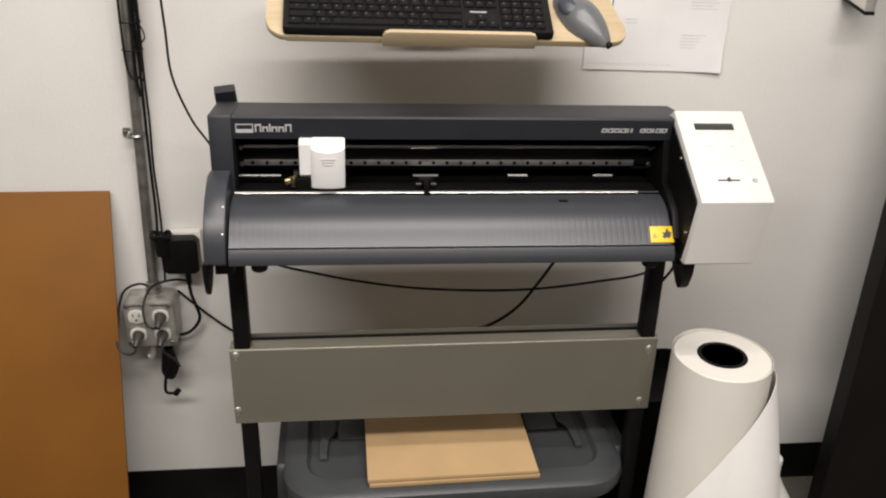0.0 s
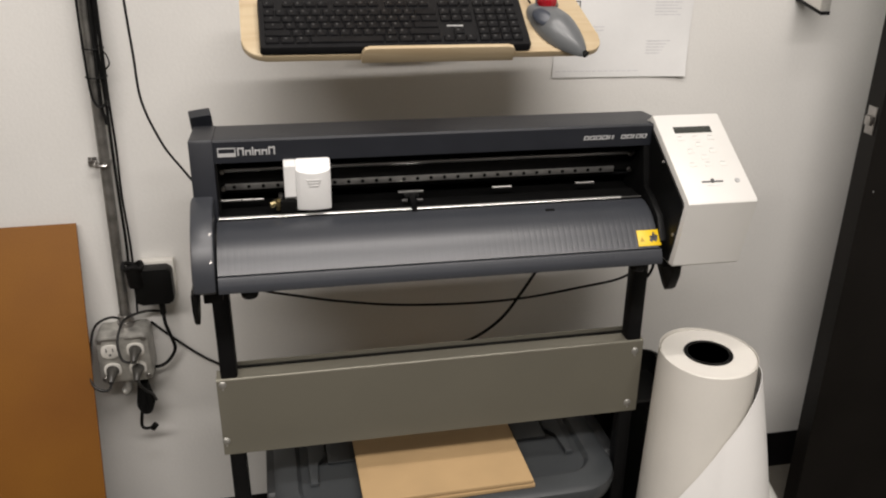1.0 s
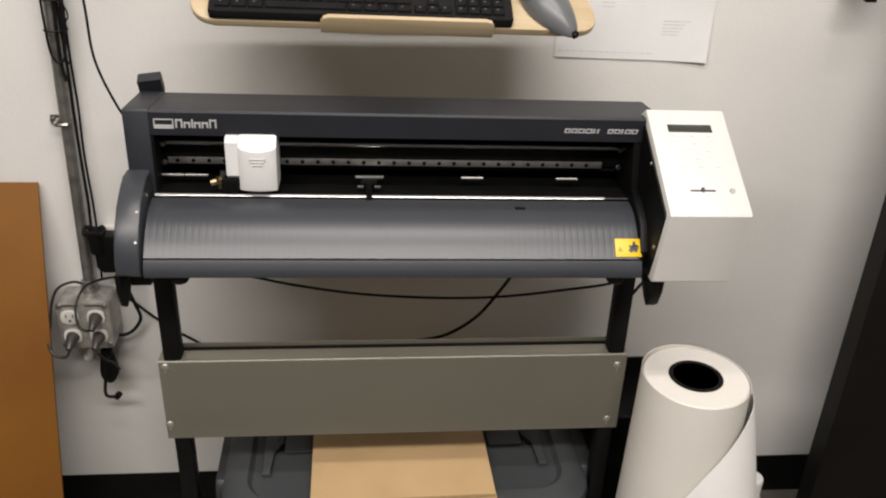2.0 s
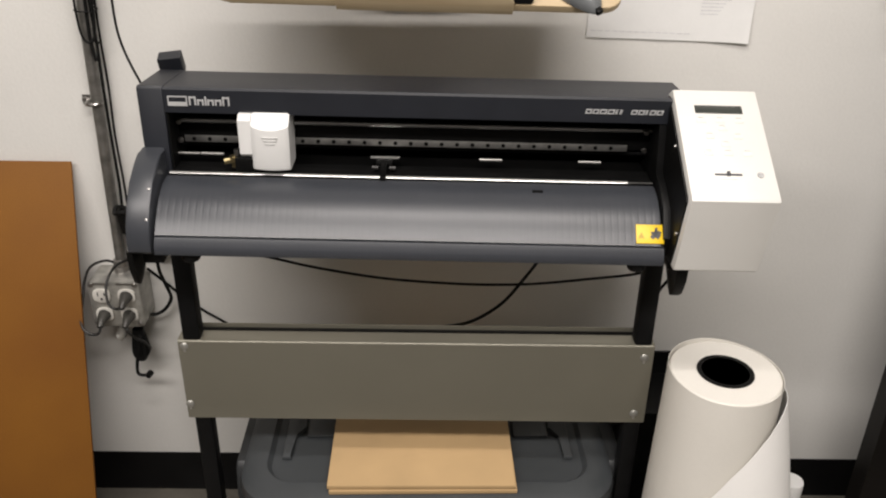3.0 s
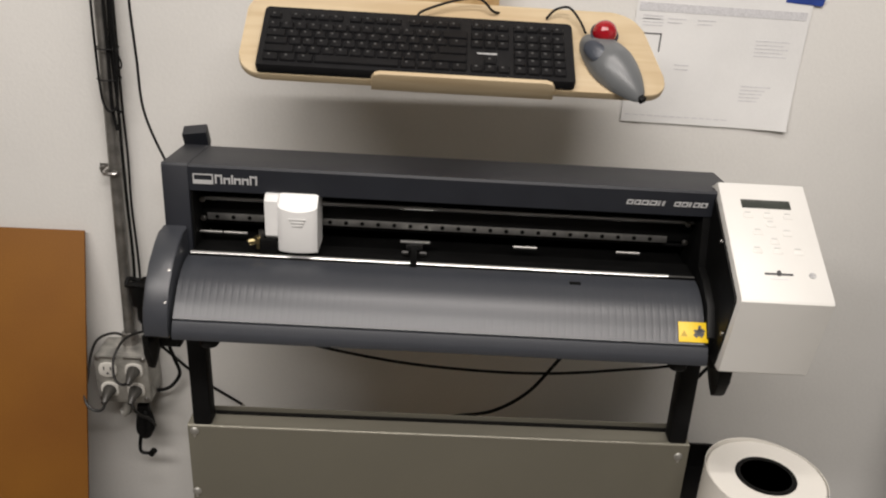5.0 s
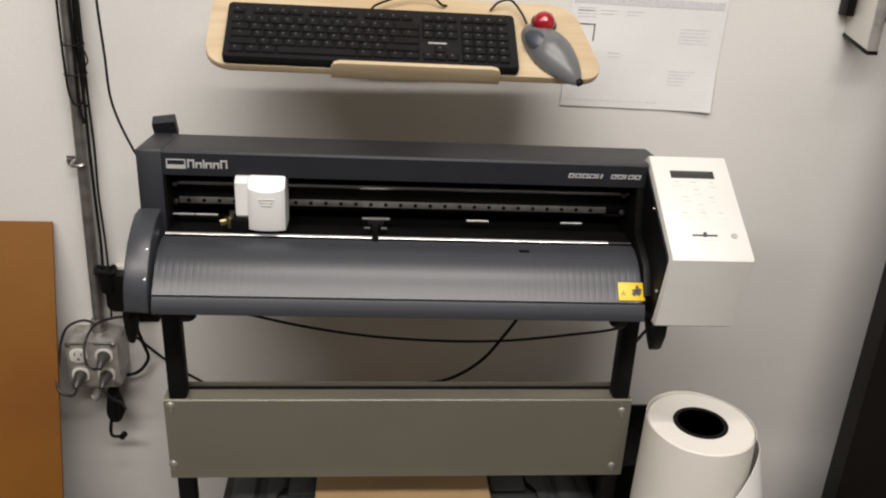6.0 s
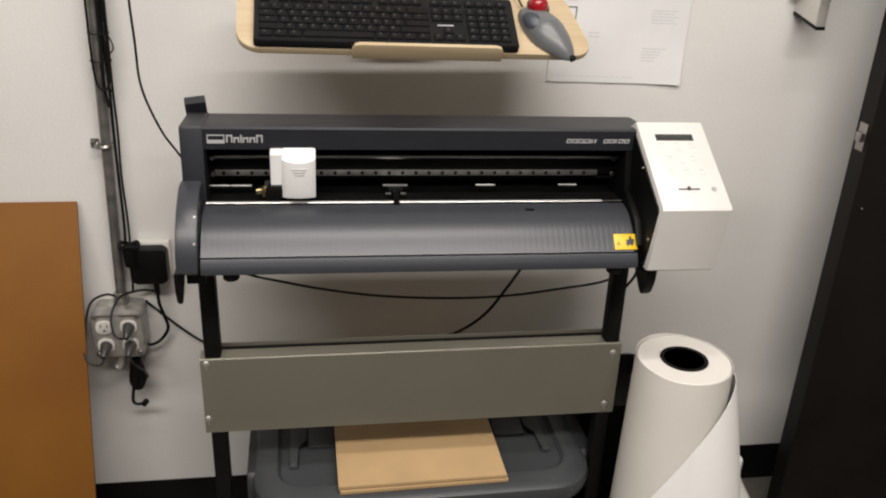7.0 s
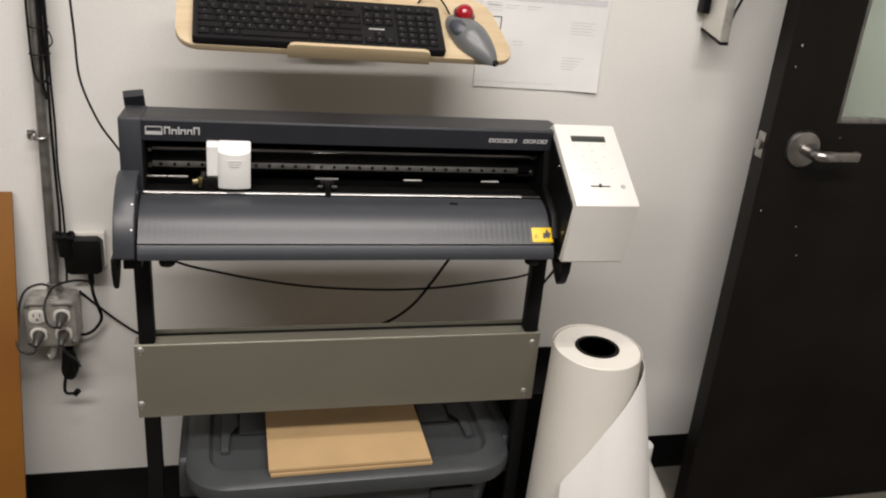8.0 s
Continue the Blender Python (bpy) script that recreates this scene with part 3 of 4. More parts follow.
# ---- keyboard ----
KB = TR @ pose(-0.058, 0.0005, 0.0005)
keyboard = thing("keyboard", "black full-size keyboard lying on the plywood tray", "keyboard", KB)
KW, KD = 0.436, 0.114
part("keyboard_body", loft([[(x, y, z) for x, y in rounded(KW - i, KD - i, 0.006, 4, 0, KD / 2)] for z, i in ((0.0, 0.004), (0.002, 0), (0.012, 0), (0.0155, 0.003))]), M_KBODY, keyboard)
key_mesh = {}


def key(cx, cy, w, d=0.0136):
    k = (round(w, 4), round(d, 4))
    if k not in key_mesh:
        b = loft([[(x, y, z) for x, y in rounded(w - i, d - i, 0.0018, 2)] for z, i in ((0, 0), (0.0025, 0.0004), (0.0040, 0.0028))])
        ob = part("key", b, M_KEY, keyboard, m=pose(cx, cy, 0.0150))
        key_mesh[k] = ob.data
    else:
        ob = new("key", key_mesh[k])
        ob.parent = keyboard
        ob.matrix_basis = pose(cx, cy, 0.0150)
    return ob


U, KX, KY, UY = 0.0186, -KW / 2 + 0.008, 0.008, 0.0150
GAPK = 0.0017
rows = (
    (0, (1.25, 1.25, 1.25, 6.25, 1.25, 1.25, 1.25, 1.25)),
    (1, (2.25,) + (1,) * 10 + (2.75,)),
    (2, (1.75,) + (1,) * 11 + (2.25,)),
    (3, (1.5,) + (1,) * 12 + (1.5,)),
    (4, (1,) * 13 + (2,)),
    (5.25, (1, -0.6) + (1,) * 4 + (-0.4,) + (1,) * 4 + (-0.5,) + (1,) * 4 + (-0.5,)),
)
marks = bmesh.new()
for r, ws in rows:
    x, d = KX, (0.0136 if r < 5 else 0.0105)
    for w in ws:
        if w > 0:
            cx, cy = x + w * U / 2, KY + (r + 0.5) * UY
            key(cx, cy, w * U - GAPK, d)
            if w < 2:
                add_box(marks, cx - 0.0035, cx - 0.0008, cy + 0.001, cy + 0.0035, 0.0189, 0.0192, 0)
        x += abs(w) * U
for bx, cols in ((KX + 15.2 * U, 3), (KX + 18.4 * U, 4)):
    for r in (0, 1, 2, 3, 4, 5.25):
        for c in range(cols):
            if cols == 3 and (r == 2 or (r == 1 and c != 1)):
                continue
            cx, cy = bx + (c + 0.5) * U * 0.98, KY + (r + 0.5) * UY
            key(cx, cy, U - GAPK, 0.0136 if r < 5 else 0.0105)
            add_box(marks, cx - 0.003, cx + 0.0005, cy + 0.001, cy + 0.0035, 0.0189, 0.0192, 0)
tagged(part("legend_print", marks, M_LEGEND, keyboard, "faint grey key markings"), kind="stuff")
part("brand_bar", box(KX + 15.7 * U, KX + 17.2 * U, KY + 2.35 * UY, KY + 2.55 * UY, 0.0150, 0.0158, 0), M_GREYPRINT, keyboard)
part("keyboard_cable", tube([(-0.005, KD, 0.008), (0.005, KD + 0.012, 0.012), (0.05, KD + 0.030, 0.018), (0.085, KD + 0.034, 0.020), (0.105, KD + 0.024, 0.008), (0.115, KD + 0.03, 0.0)], 0.0019, 8), M_RUBBER, keyboard)

# ---- trackball ----
tb = thing("trackball_mouse", "grey trackball mouse with shiny red ball on the tray", "trackball", TR @ pose(0.212, 0.050, 0.0, 0, 0, 31))
bm = bmesh.new()
bmesh.ops.create_uvsphere(bm, u_segments=36, v_segments=24, radius=1)
for v in bm.verts:
    x, y, z = v.co
    wv = 0.033 * (1 - 0.30 * max(0, -y) ** 1.5 - 0.10 * max(0, y))
    hz = 0.033 * (1 - 0.35 * max(0, -y)) * (1 - 0.25 * max(0, y) ** 2)
    v.co = Vector((x * wv, y * 0.069 - 0.006, max(0, z) * hz + 0.002 + (0.0 if z > 0 else 0.001 * z)))
part("shell", bm, M_MOUSE, tb)
bm = bmesh.new()
bmesh.ops.create_uvsphere(bm, u_segments=32, v_segments=20, radius=0.0175)
part("ball", bm, M_RED, tb, "glossy red ball", m=pose(0.013, 0.039, 0.0255))
part("ball_ring", lathe([(0.0195, 0), (0.0205, 0.003), (0.019, 0.004), (0.0175, 0.002)], 28), M_MOUSE2, tb, m=pose(0.013, 0.039, 0.0205, 8))
for sx in (-1,):
    bm = bmesh.new()
    bmesh.ops.create_uvsphere(bm, u_segments=20, v_segments=12, radius=1)
    for v in bm.verts:
        v.co = Vector((v.co.x * 0.0135, v.co.y * 0.0215, v.co.z * 0.006))
    part("button", bm, M_MOUSE2, tb, "dark oval button", m=pose(sx * 0.0185, 0.016, 0.0235, 0, sx * 36, sx * -6))
part("base", prism([(x * 0.93, y) for x, y in rounded(0.050, 0.118, 0.024, 8, 0, -0.002)], 0.0004, 0.004, axis="z"), M_BLACK, tb)
part("tail_block", box(-0.004, 0.006, -0.078, -0.068, 0.001, 0.010, 0.002), M_BLACK, tb)
part("mouse_cable", tube([(0.0, 0.062, 0.010), (0.004, 0.085, 0.014), (0.0, 0.108, 0.020), (-0.016, 0.118, 0.014), (-0.03, 0.118, 0.003)], 0.0018, 8), M_RUBBER, tb)

# ---- printed sheet taped to the wall ----
sheet = thing("wall_poster", "white printed letter sheet held with blue tape on wall", "poster", pose(0.2395, -0.002, 1.036, 0, 1.3, 0))
SW, SH = 0.2794, 0.216
bm = bmesh.new()
N, K = 24, 8
grid = [[None] * (K + 1) for _ in range(N + 1)]
for i in range(N + 1):
    for k in range(K + 1):
        x, z = SW * i / N, SH * k / K
        curl = 0.007 * max(0, 1 - k / K * 2.2) ** 2 * (i / N) ** 8 + 0.0006 * max(0, math.sin(i * 0.7)) * (1 - k / K)
        grid[i][k] = bm.verts.new((x, -0.0012 - curl, z))
for i in range(N):
    for k in range(K):
        bm.faces.new((grid[i][k], grid[i + 1][k], grid[i + 1][k + 1], grid[i][k + 1]))
so = part("paper", bm, M_SHEET, sheet)
sol = so.modifiers.new("thickness", "SOLIDIFY")
sol.thickness = 0.0004
so.modifiers.new("edges", "EDGE_SPLIT").split_angle = radians(40)
part("upper_paper", box(0.012, SW + 0.02, -0.0006, -0.0001, SH - 0.004, SH + 0.2, 0), M_SHEET, sheet, "second blank sheet above")
for a, b in ((0.0, 0.055), (SW - 0.045, SW + 0.02)):
    part("tape", prism([(a, SH - 0.007), (b - 0.006, SH - 0.010), (b, SH + 0.016), (a, SH + 0.018)], -0.0022, -0.0016, axis="y"), M_TAPE, sheet, "strip of blue masking tape")


def print_bar(name, x0, x1, z0, z1, mat):
    part(name, box(x0, x1, -0.0018, -0.0014, z0, z1, 0), mat, sheet)


print_bar("header_band", 0.004, SW - 0.006, SH - 0.034, SH - 0.021, M_FAINT)
for k in range(3):
    print_bar("text_line", 0.012, 0.045, SH - 0.047 - k * 0.005, SH - 0.0455 - k * 0.005, M_FAINT)
for x in (0.052, 0.10):
    for k in range(2):
        print_bar("text_line", x, x + 0.03 - k * 0.006, SH - 0.045 - k * 0.006, SH - 0.0435 - k * 0.006, M_FAINT)
for a in ((0.006, 0.046, 0.1455, 0.1476), (0.0440, 0.0462, 0.118, 0.1455)):
    print_bar("frame_line", *a, M_DARKPRINT)
for k in range(5):
    print_bar("text_line", 0.20, 0.255 - 0.008 * (k % 2), 0.145 - k * 0.006, 0.1465 - k * 0.006, M_FAINT)
    print_bar("text_line", 0.19, 0.24 - 0.006 * (k % 3), 0.07 - k * 0.006, 0.0715 - k * 0.006, M_FAINT)
for k in range(2):
    print_bar("text_line", 0.075, 0.098, 0.098 - k * 0.007, 0.0995 - k * 0.007, M_FAINT)

for i in range(14):
    print_bar("text_line", 0.006 + i * 0.0125, 0.0155 + i * 0.0125, 0.0115, 0.0128, M_FAINT)
for k in range(2):
    print_bar("text_line", 0.012, 0.044 - k * 0.004, SH - 0.042 - k * 0.0045, SH - 0.0405 - k * 0.0045, M_FAINT)
part("star_print", prism([(0.036, SH + 0.034), (0.052, SH + 0.042), (0.068, SH + 0.036), (0.061, SH + 0.052), (0.043, SH + 0.050)], -0.0012, -0.0007, axis="y"), M_DARKPRINT, sheet)

# ---- conduit, boxes and cords ----
conduit = thing("conduit", "galvanised electrical conduit strapped to the wall", "conduit", pose(0.006, 0, -0.004))
part("pipe", tube([(-0.632, -0.020, 0.592), (-0.6094, -0.020, 1.4), (-0.573, -0.020, CEIL)], 0.0098, 16, curve=False), M_PIPE, conduit)
part("connector", lathe([(0.0145, 0.572), (0.0145, 0.584), (0.0165, 0.585), (0.0165, 0.590), (0.0135, 0.591), (0.0135, 0.602), (0.0116, 0.603)], 18, -0.632, -0.022), M_STEEL, conduit)
bm = box(-0.655, -0.640, -0.004, -0.001, 0.907, 0.925, 0.001)
add_tube(bm, [(-0.642, -0.002, 0.916), (-0.640, -0.028, 0.916), (-0.628, -0.034, 0.916), (-0.615, -0.028, 0.916), (-0.614, -0.002, 0.916)], 0.0032, 6, 5)
st = part("pipe_strap", bm, M_STEEL, conduit, "bright steel pipe strap")
part("strap_screw", lathe([(0.0, 0.005), (0.004, 0.004), (0.006, 0.001), (0.006, 0)], 12), M_STEEL, st, m=pose(-0.650, -0.004, 0.916, 90))

bundle = thing("cable_bundle", "black cables tied along the conduit", "cables", pose(0.004, 0, 0))
rnd = random.Random(9)
for dx, dy, r, zlow in ((0.0165, -0.026, 0.0028, 0.70), (0.0205, -0.016, 0.0022, 0.60), (0.012, -0.033, 0.0030, 0.99), (0.020, -0.030, 0.0028, 1.02)):
    pts = []
    z = 2.2
    while z > zlow:
        f = max(0, (1.05 - z)) * 0.02
        pts.append((-0.631 + (z - 0.592) * 0.028 + dx + f + rnd.uniform(-0.002, 0.002), dy + rnd.uniform(-0.001, 0.001), z))
        z -= 0.09
    pts.append((-0.631 + (zlow - 0.592) * 0.028 + dx + 0.004, dy, zlow))
    part("cable", tube(pts, r, 8, 5), M_RUBBER, bundle)
part("cable", tube([(-0.600, -0.036, 2.2), (-0.610, -0.036, 1.7), (-0.618, -0.036, 1.32), (-0.622, -0.037, 1.16), (-0.622, -0.037, 1.06), (-0.616, -0.040, 1.030), (-0.605, -0.040, 1.024), (-0.597, -0.036, 1.040), (-0.594, -0.034, 1.09), (-0.590, -0.034, 1.2), (-0.566, -0.034, 2.2)], 0.0022, 8), M_RUBBER, bundle)
for z in (1.125, 1.075):
    c = -0.631 + (z - 0.592) * 0.028
    part("cable_tie", tube([(c - 0.0105, -0.020, z), (c - 0.008, -0.036, z + 0.001), (c + 0.004, -0.041, z), (c + 0.022, -0.034, z - 0.001), (c + 0.024, -0.018, z), (c + 0.014, -0.004, z), (c - 0.008, -0.004, z), (c - 0.0105, -0.020, z)], 0.0014, 6), M_BLACK, bundle)
part("loose_tail", tube([(-0.594, -0.034, 1.125), (-0.586, -0.038, 1.115), (-0.583, -0.038, 1.10), (-0.590, -0.036, 1.09)], 0.0014, 6), M_BLACK, bundle)

wire = thing("hanging_wire", "thin black wire hanging down the wall", "wire")
part("cable", tube([(-0.555, -0.01, 2.3), (-0.545, -0.06, 1.7), (-0.530, -0.11, 1.35), (-0.527, -0.12, 1.22), (-0.5245, -0.12, 1.13), (-0.5215, -0.12, 1.05), (-0.497, -0.12, 0.975), (-0.470, -0.125, 0.932), (-0.440, -0.15, 0.90), (-0.40, -0.20, 0.88)], 0.0022, 8), M_RUBBER, wire)

box_t = thing("outlet_box", "galvanised steel outlet box with white receptacles on wall", "outlet box", pose(-0.631, 0, 0.5225))
part("box_body", prism(rounded(0.099, 0.103, 0.010, 4), -0.060, -0.001, 0.002, axis="y"), M_ZINC, box_t)
cv = part("box_cover", prism(rounded(0.099, 0.103, 0.010, 4), -0.067, -0.0605, 0.003, axis="y"), M_ZINC, box_t)
for x, z in ((-0.041, 0.043), (0.041, 0.043), (-0.041, -0.043), (0.041, -0.043)):
    part("cover_screw", lathe([(0.0, 0.003), (0.004, 0.002), (0.0055, 0)], 12), M_STEEL, box_t, m=pose(x, -0.0672, z, 90))
for x in (-0.024, 0.024):
    part("yoke_tab", box(x - 0.018, x + 0.018, -0.0685, -0.067, 0.044, 0.048, 0.0005), M_STEEL, box_t)
    for z in (0.021, -0.021):
        rc = part("receptacle", prism([(x + 0.0165 * math.copysign(abs(math.cos(a)) ** 0.8, math.cos(a)), z + 0.0145 * math.copysign(abs(math.sin(a)) ** 0.6, math.sin(a))) for a in [i * math.pi / 14 for i in range(28)]], -0.071, -0.067, 0.0008, axis="y"), M_IVORY, box_t, "white receptacle face")
        if x < 0 < z:
            for sx in (-0.0062, 0.0062):
                part("slot", box(x + sx - 0.001, x + sx + 0.001, -0.0718, -0.0705, z + 0.0005, z + 0.0075, 0), M_DARKPRINT, rc)
            part("ground_hole", lathe([(0.0024, 0), (0.0024, 0.0009)], 10), M_DARKPRINT, rc, m=pose(x, -0.071, z - 0.0065, 90))
for i, (x, z, pts) in enumerate((
    (-0.024, -0.021, [(0, -0.018, -0.004), (-0.003, -0.033, -0.020), (-0.016, -0.036, -0.022), (-0.031, -0.032, -0.014), (-0.038, -0.022, 0.004), (-0.035, -0.006, 0.03), (-0.033, 0.016, 0.066), (-0.022, 0.030, 0.090), (0.004, 0.040, 0.098), (0.026, 0.045, 0.088)]),
    (0.024, 0.021, [(0, -0.018, -0.004), (-0.006, -0.036, -0.006), (-0.020, -0.036, 0.004), (-0.026, -0.022, 0.03), (-0.022, -0.004, 0.050), (-0.014, 0.03, 0.056), (0.02, 0.055, 0.056), (0.055, 0.06, 0.050)]),
    (0.024, -0.021, [(0, -0.016, -0.004), (0.004, -0.030, -0.018), (0.012, -0.020, -0.040), (0.020, 0.0, -0.062), (0.022, 0.02, -0.09)]))):
    pl = thing("power_plug", "black power plug in the outlet box", "plug", pose(-0.631 + x, -0.0715, 0.5225 + z), "plugs in the outlet box")
    part("plug_body", tube([(0, 0, 0), (0, -0.010, -0.001), (0, -0.020, -0.004), (-0.001, -0.030, -0.010)], 0.011, 12, 4, radii=[0.0125 - 0.007 * j / 12 for j in range(13)]), M_PLUG, pl)
    part("cord", tube(pts, 0.0026, 8), M_CORD, pl)
part("knockout_clamp", tube([(-0.004, -0.050, -0.056), (-0.003, -0.051, -0.066), (-0.006, -0.053, -0.078), (-0.012, -0.055, -0.083)], 0.0095, 12, 4), M_ZINC, box_t, "steel cable clamp")

hc = thing("short_cord", "coiled black cord with small connector below the box", "cord", pose(-0.011, 0, -0.004))
part("coil", tube([(-0.600, -0.045, 0.456), (-0.604, -0.045, 0.43), (-0.607, -0.046, 0.40), (-0.596, -0.047, 0.388), (-0.588, -0.046, 0.405), (-0.592, -0.044, 0.44), (-0.598, -0.046, 0.42), (-0.601, -0.048, 0.395), (-0.594, -0.040, 0.39), (-0.586, -0.04, 0.41), (-0.594, -0.04, 0.452)], 0.0074, 8), M_RUBBER, hc)
part("connector_tail", tube([(-0.604, -0.044, 0.40), (-0.610, -0.044, 0.372), (-0.612, -0.044, 0.352), (-0.606, -0.046, 0.345), (-0.590, -0.046, 0.345)], 0.0035, 8), M_RUBBER, hc)
part("connector_tip", tube([(-0.592, -0.046, 0.342), (-0.584, -0.046, 0.352)], 0.0065, 10, curve=False), M_BLACK, hc)
part("strap", box(-0.606, -0.586, -0.048, -0.036, 0.43, 0.458, 0.002), M_BLACK, hc)

ad = thing("power_adapter", "black square power adapter plugged into white wall plate", "power adapter", pose(-0.559, 0, 0.667))
part("wall_plate", box(-0.028, 0.039, -0.022, -0.001, -0.036, 0.043, 0.004), M_IVORY, ad, "white outlet plate")
part("adapter_body", prism(rounded(0.072, 0.074, 0.010, 5), -0.052, -0.0225, 0.004, axis="y"), M_BLACK, ad)
part("strain_relief", tube([(0.008, -0.036, -0.036), (0.009, -0.036, -0.050), (0.009, -0.036, -0.066)], 0.006, 10, 4), M_BLACK, ad)
part("cord", tube([(0.009, -0.036, -0.062), (0.010, -0.034, -0.09), (0.016, -0.03, -0.12), (0.020, -0.022, -0.155), (0.006, -0.022, -0.180), (-0.010, -0.026, -0.190), (-0.026, -0.030, -0.190)], 0.0035, 8), M_RUBBER, ad)
part("coil_ring", tube([(-0.034 + 0.0175 * math.cos(a), -0.044 + 0.015 * math.sin(a), 0.046 + 0.004 * math.sin(a * 3)) for a in [i * 0.7 for i in range(20)]], 0.0042, 8, 4), M_RUBBER, ad, "coiled black cord end")
part("ring_body", tube([(-0.033, -0.044, 0.044), (-0.030, -0.042, 0.004)], 0.0165, 12, curve=False), M_BLACK, ad)

lw = thing("loose_lead", "thin black lead running along the wall behind the stand", "cord")
part("cable", tube([(-0.580, -0.012, 0.572), (-0.560, -0.006, 0.546), (-0.52, -0.005, 0.505), (-0.485, -0.005, 0.474), (-0.452, -0.006, 0.452), (-0.428, -0.008, 0.437)], 0.0026, 8), M_RUBBER, lw)
sag = thing("sagging_cable", "thin black cable sagging below the machine", "cable")
part("cable", tube([(-0.40, -0.23, 0.834), (-0.415, -0.21, 0.78), (-0.39, -0.2, 0.738), (-0.345, -0.2, 0.716), (-0.29, -0.2, 0.701), (-0.21, -0.2, 0.682), (-0.10, -0.2, 0.664), (0.03, -0.2, 0.655), (0.14, -0.2, 0.656), (0.25, -0.2, 0.668), (0.345, -0.2, 0.684), (0.37, -0.2, 0.72), (0.33, -0.22, 0.833)], 0.0024, 8), M_RUBBER, sag)
usb = thing("dangling_cable", "black cable hanging down behind the stand panel", "cable")
part("cable", tube([(0.215, -0.215, 0.833), (0.20, -0.205, 0.77), (0.166, -0.2, 0.712), (0.14, -0.2, 0.67), (0.10, -0.2, 0.615), (0.045, -0.2, 0.577), (-0.02, -0.2, 0.563), (-0.06, -0.19, 0.54), (-0.08, -0.17, 0.48), (-0.08, -0.14, 0.36)], 0.003, 8), M_RUBBER, usb)
rc2 = thing("side_cable", "black cable beside the stand leg", "cable")
part("cable", tube([(0.385, -0.23, 0.834), (0.402, -0.21, 0.77), (0.404, -0.2, 0.70), (0.388, -0.195, 0.665), (0.374, -0.195, 0.640), (0.369, -0.195, 0.60), (0.369, -0.195, 0.50), (0.372, -0.18, 0.412)], 0.0028, 8), M_RUBBER, rc2)

# ---- hardboard sheet leaning on the wall ----
hb = thing("hardboard_sheet", "brown hardboard sheet leaning against the wall", "board", pose(-0.688, -0.241, 0.002, -16, 0, 0))
part("sheet", box(-0.62, 0, 0, 0.006, 0, 0.826, 0.0008), M_BROWN, hb)

# ---- storage tub and the sheets on its lid ----
tub = thing("storage_tub", "grey plastic storage tub with lid under the stand", "storage tub", pose(-0.026, -0.207, 0, 0, 0, 1.0))


def ring(w, d, r, z, n=8):
    return [(x, y, z) for x, y in rounded(w, d, r, n)]


part("tub_body", loft([ring(0.50, 0.28, 0.04, 0.001), ring(0.52, 0.295, 0.045, 0.02), ring(0.585, 0.340, 0.05, 0.290), ring(0.60, 0.352, 0.05, 0.292), ring(0.60, 0.352, 0.05, 0.312)]), M_TUB, tub)
for x in (-0.16, 0.20):
    part("rib", box(x - 0.045, x + 0.045, -0.176, -0.160, 0.16, 0.285, 0.004), M_TUBDARK, tub, m=pose(0, 0.0, 0, 0))
for x, w in ((-0.215, 0.014), (-0.197, 0.014), (-0.179, 0.014), (-0.161, 0.014), (-0.143, 0.014)):
    part("brand_bar", box(x, x + w, -0.1765, -0.164, 0.268, 0.284, 0.001), M_BLACK, tub)
lid = part("lid", loft([ring(0.642, 0.374, 0.080, 0.304), ring(0.656, 0.388, 0.086, 0.306), ring(0.664, 0.396, 0.088, 0.325), ring(0.657, 0.389, 0.086, 0.338), ring(0.636, 0.368, 0.080, 0.3455), ring(0.572, 0.296, 0.055, 0.3465), ring(0.556, 0.280, 0.048, 0.337), ring(0.54, 0.27, 0.045, 0.3355)]), M_TUB, tub, "grey lid with raised rim")
for sx in (-1, 1):
    part("lid_rib", prism([(sx * 0.262, -0.08), (sx * 0.246, -0.08), (sx * 0.246, -0.02), (sx * 0.228, 0.0), (sx * 0.228, 0.10), (sx * 0.262, 0.10)], 0.336, 0.3445, 0.002, axis="z"), M_TUB, lid)
    part("lid_panel", box(min(sx * 0.16, sx * 0.225), max(sx * 0.16, sx * 0.225), -0.02, 0.115, 0.336, 0.342, 0.003), M_TUB, lid)
    part("handle", prism([(-0.105, 0.27), (0.105, 0.27), (0.092, 0.338), (0.082, 0.347), (-0.082, 0.347), (-0.092, 0.338)], sx * 0.318 - 0.014, sx * 0.318 + 0.024, 0.004), M_TUBDARK, tub, "dark snap handle", m=pose(sx * 0.012, 0, -0.01))
for k, (dx, dy, a) in enumerate(((0, 0, 1.4), (-0.002, 0.002, 1.0))):
    sh = thing("fibreboard_sheet", "tan fibreboard sheet lying on the tub lid", "board", pose(-0.037 + dx, -0.232 + dy, 0.3468 + k * 0.0092, 0, 0, a), "sheets on the tub")
    part("sheet", box(-0.158, 0.163, -0.152, 0.20, 0, 0.008, 0.0008), M_CARD, sh)

# ---- black bin behind the roll ----
bn = thing("waste_bin", "black plastic bin standing against the wall", "bin", pose(0.425, -0.135, 0))
part("bin_body", loft([ring(0.125, 0.15, 0.02, 0.001), ring(0.13, 0.155, 0.022, 0.01), ring(0.16, 0.19, 0.026, 0.39), ring(0.172, 0.202, 0.03, 0.392), ring(0.172, 0.202, 0.03, 0.408), ring(0.158, 0.188, 0.026, 0.409), ring(0.150, 0.18, 0.024, 0.36)]), M_BLACK, bn)

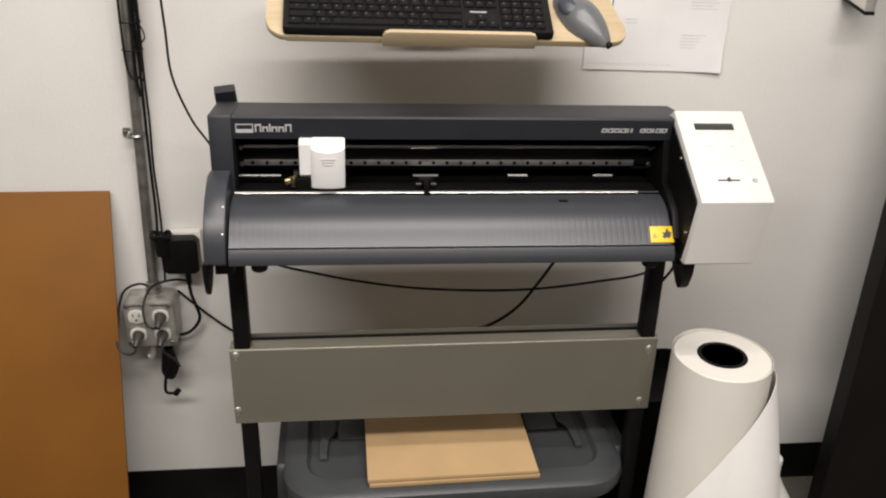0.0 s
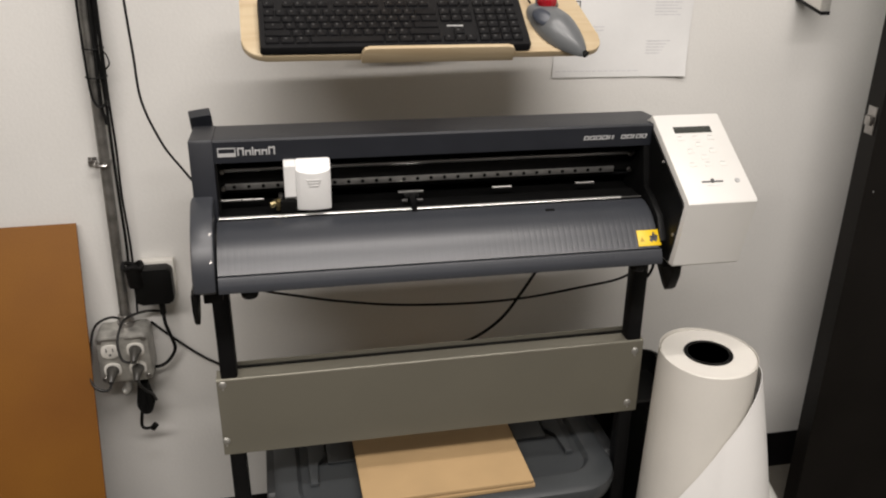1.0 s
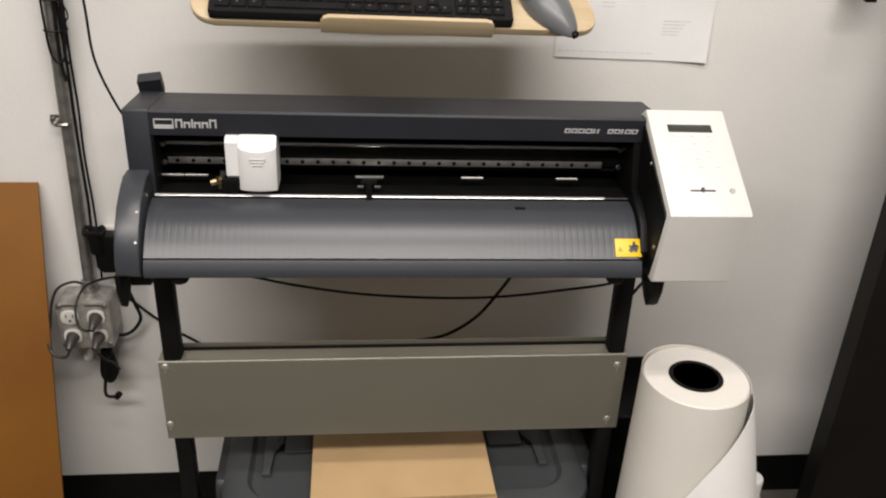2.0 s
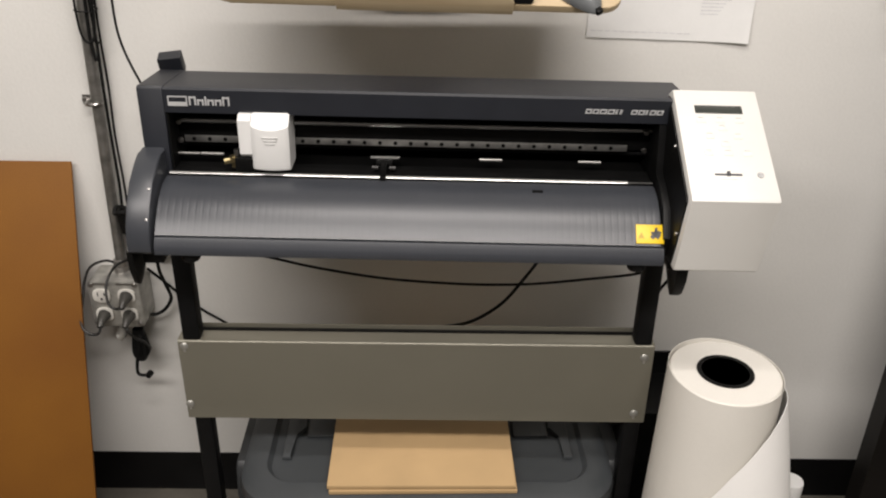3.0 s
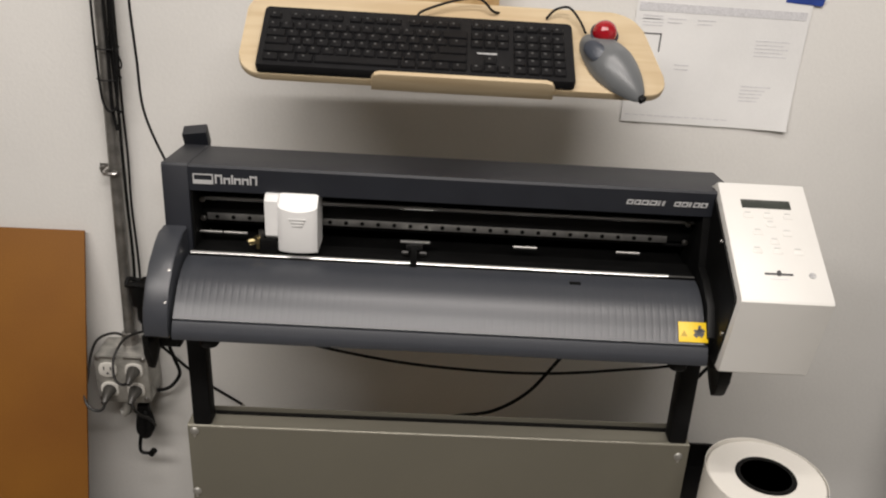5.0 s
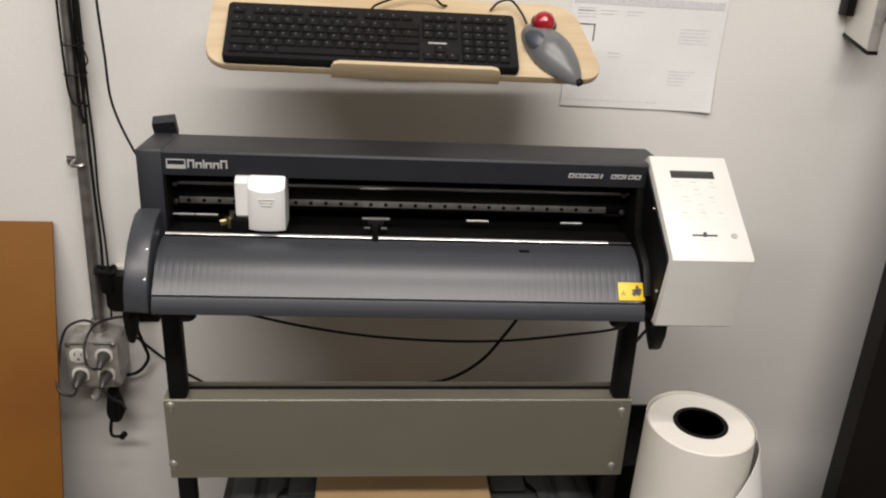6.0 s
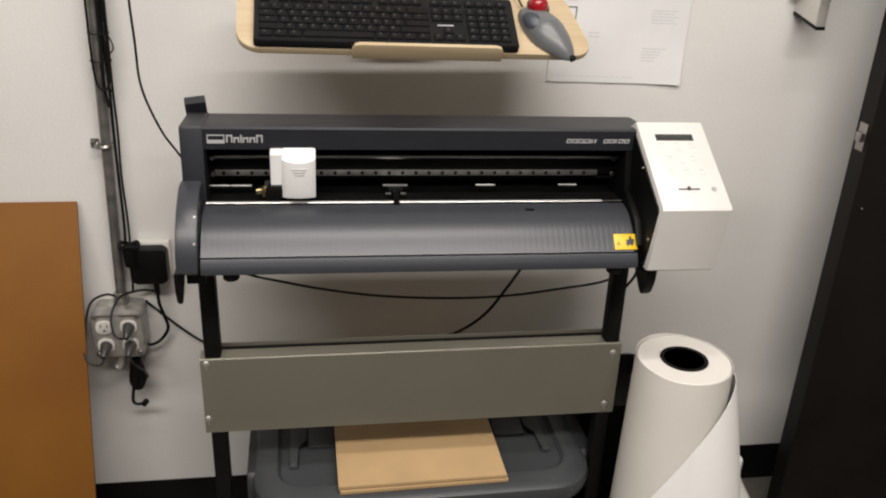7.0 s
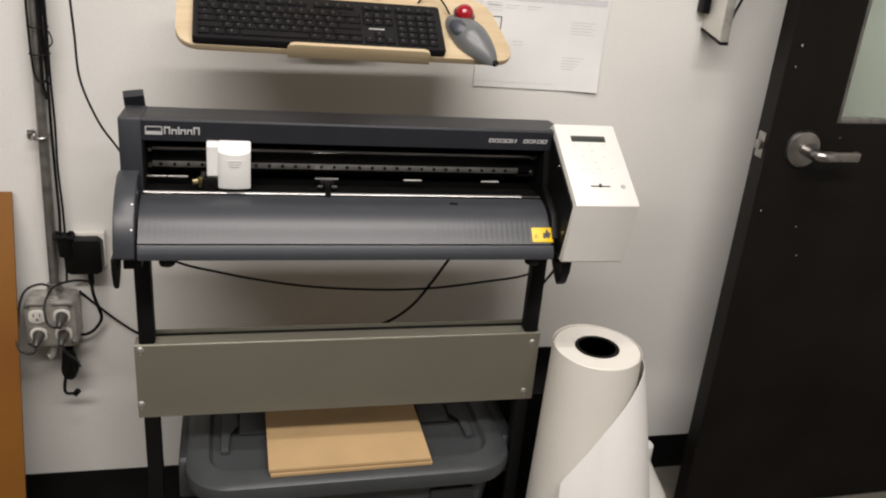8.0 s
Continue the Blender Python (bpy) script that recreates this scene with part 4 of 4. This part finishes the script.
# ---- roll of paper standing on its end ----
RX, RY, RZ = 0.438, -0.392, 0.615
roll = thing("paper_roll", "large white paper roll standing on end, outer sheet loose", "paper roll", pose(RX, RY, 0, 0, 0, 0))
bm = lathe([(0.044, RZ), (0.0435, 0.0015), (0.083, 0.0015), (0.086, 0.2), (0.0855, RZ - 0.003), (0.083, RZ)], 56)
part("roll_body", bm, M_PAPER, roll)
part("core", lathe([(0.0, RZ - 0.05), (0.036, RZ - 0.05), (0.0365, RZ + 0.001), (0.0435, RZ + 0.001), (0.0435, RZ - 0.06)], 36), M_DEEP, roll, "black core plug")
part("core_hub", lathe([(0.0, RZ - 0.010), (0.009, RZ - 0.010), (0.0105, RZ - 0.012), (0.0105, RZ - 0.05)], 20), M_TUBDARK, roll, "dark grey plastic hub")
for i in range(6):
    part("core_spoke", box(0.008, 0.036, -0.002, 0.002, RZ - 0.05, RZ - 0.008, 0), M_TUBDARK, roll, m=pose(0, 0, 0, 0, 0, 60 * i))


def wrap(a0, a1, top, low, r_top, r_low, name, mat, label, edge=None, foot=None, loose=0.0, power=1.15):
    """A sheet wound part of a turn, flaring downwards; edge(a) gives the height where the sheet's upper edge runs, foot(u) its lower one."""
    b = bmesh.new()
    n, k = 72, 24
    g = []
    for i in range(n + 1):
        a = a0 + (a1 - a0) * i / n
        zt = edge(i / n) if edge else top
        zl = foot(i / n) if foot else low
        col = []
        for j in range(k + 1):
            z = zl + (zt - zl) * j / k
            f = max(0, min(1, (top - z) / top))
            r = r_top + (r_low - r_top) * (1 - loose + loose * max(0, math.cos(a))) * f ** power
            col.append(b.verts.new((r * math.cos(a), r * math.sin(a), z)))
        g.append(col)
    for i in range(n):
        for j in range(k):
            b.faces.new((g[i][j], g[i + 1][j], g[i + 1][j + 1], g[i][j + 1]))
    ob = part(name, b, mat, roll, label)
    s = ob.modifiers.new("thickness", "SOLIDIFY")
    s.thickness = 0.0006
    ob.modifiers.new("edges", "EDGE_SPLIT").split_angle = radians(40)
    return ob


def flap_turn(u):
    return max(0.0, math.sin(min(radians(90), radians(-17 + 194 * u))) + 0.292) / 1.292


def flap_edge(u):
    return 0.360 + 0.228 * flap_turn(u) ** 0.9


def flap_foot(u):
    return max(0.002, 0.350 - 2.4 * flap_turn(u))


wrap(radians(-330), radians(30), RZ - 0.001, 0.002, 0.0875, 0.102, "outer_sheet", M_PAPER, "outer wound sheet", edge=lambda u: RZ + 0.006 * max(0, math.sin(radians(-330 + 360 * u) - 0.9)))
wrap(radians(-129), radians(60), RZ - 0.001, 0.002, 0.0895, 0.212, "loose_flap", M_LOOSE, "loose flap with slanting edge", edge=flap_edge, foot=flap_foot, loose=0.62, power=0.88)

# ---- white jug on the floor ----
jug = thing("plastic_jug", "milky white plastic jug with white screw cap", "jug", pose(0.660, -0.258, 0))
part("jug_body", loft([ring(0.124, 0.124, 0.036, 0.001), ring(0.138, 0.138, 0.040, 0.010), ring(0.138, 0.138, 0.042, 0.128), ring(0.130, 0.130, 0.046, 0.146), ring(0.104, 0.104, 0.044, 0.172), ring(0.066, 0.066, 0.031, 0.206), ring(0.044, 0.044, 0.0215, 0.228), ring(0.038, 0.038, 0.0185, 0.234), ring(0.038, 0.038, 0.0185, 0.250)]), M_JUG, jug)
part("neck_ring", lathe([(0.0195, 0.2335), (0.0222, 0.2345), (0.0222, 0.2385), (0.0195, 0.2395)], 24), M_JUG, jug)
part("cap", lathe([(0.0205, 0.2405), (0.0218, 0.2420), (0.0224, 0.268), (0.0210, 0.2715), (0.0, 0.2720)], 28), M_WHITE2, jug, "white screw cap")

# ---- metal holder on the wall ----
hold = thing("wall_holder", "pale metal holder box with dark edges on wall", "wall holder", pose(0.742, 0, 1.163))
part("holder_body", prism([(-0.001, 0.018), (-0.088, 0.003), (-0.088, 0.34), (-0.001, 0.34)], 0.001, 0.018, 0.001), M_IVORY, hold)
part("front_panel", prism([(-0.0885, 0.003), (-0.0925, 0.0025), (-0.0925, 0.34), (-0.0885, 0.34)], 0.0, 0.019, 0.001), M_ZINC, hold, "dull grey metal front strip")
part("bottom_trim", prism([(-0.001, 0.0175), (-0.093, 0.0020), (-0.093, -0.0045), (-0.001, 0.0115)], 0.0, 0.020, 0.0008), M_BLACK, hold, "dark bottom trim")
part("wire_arm", tube([(0.019, -0.085, 0.045), (0.032, -0.075, 0.065), (0.058, -0.06, 0.11), (0.078, -0.05, 0.17), (0.08, -0.002, 0.21)], 0.003, 8), M_BLACK, hold)
part("side_bracket", box(-0.018, -0.002, -0.03, -0.001, 0.05, 0.34, 0.002), M_BLACK, hold)
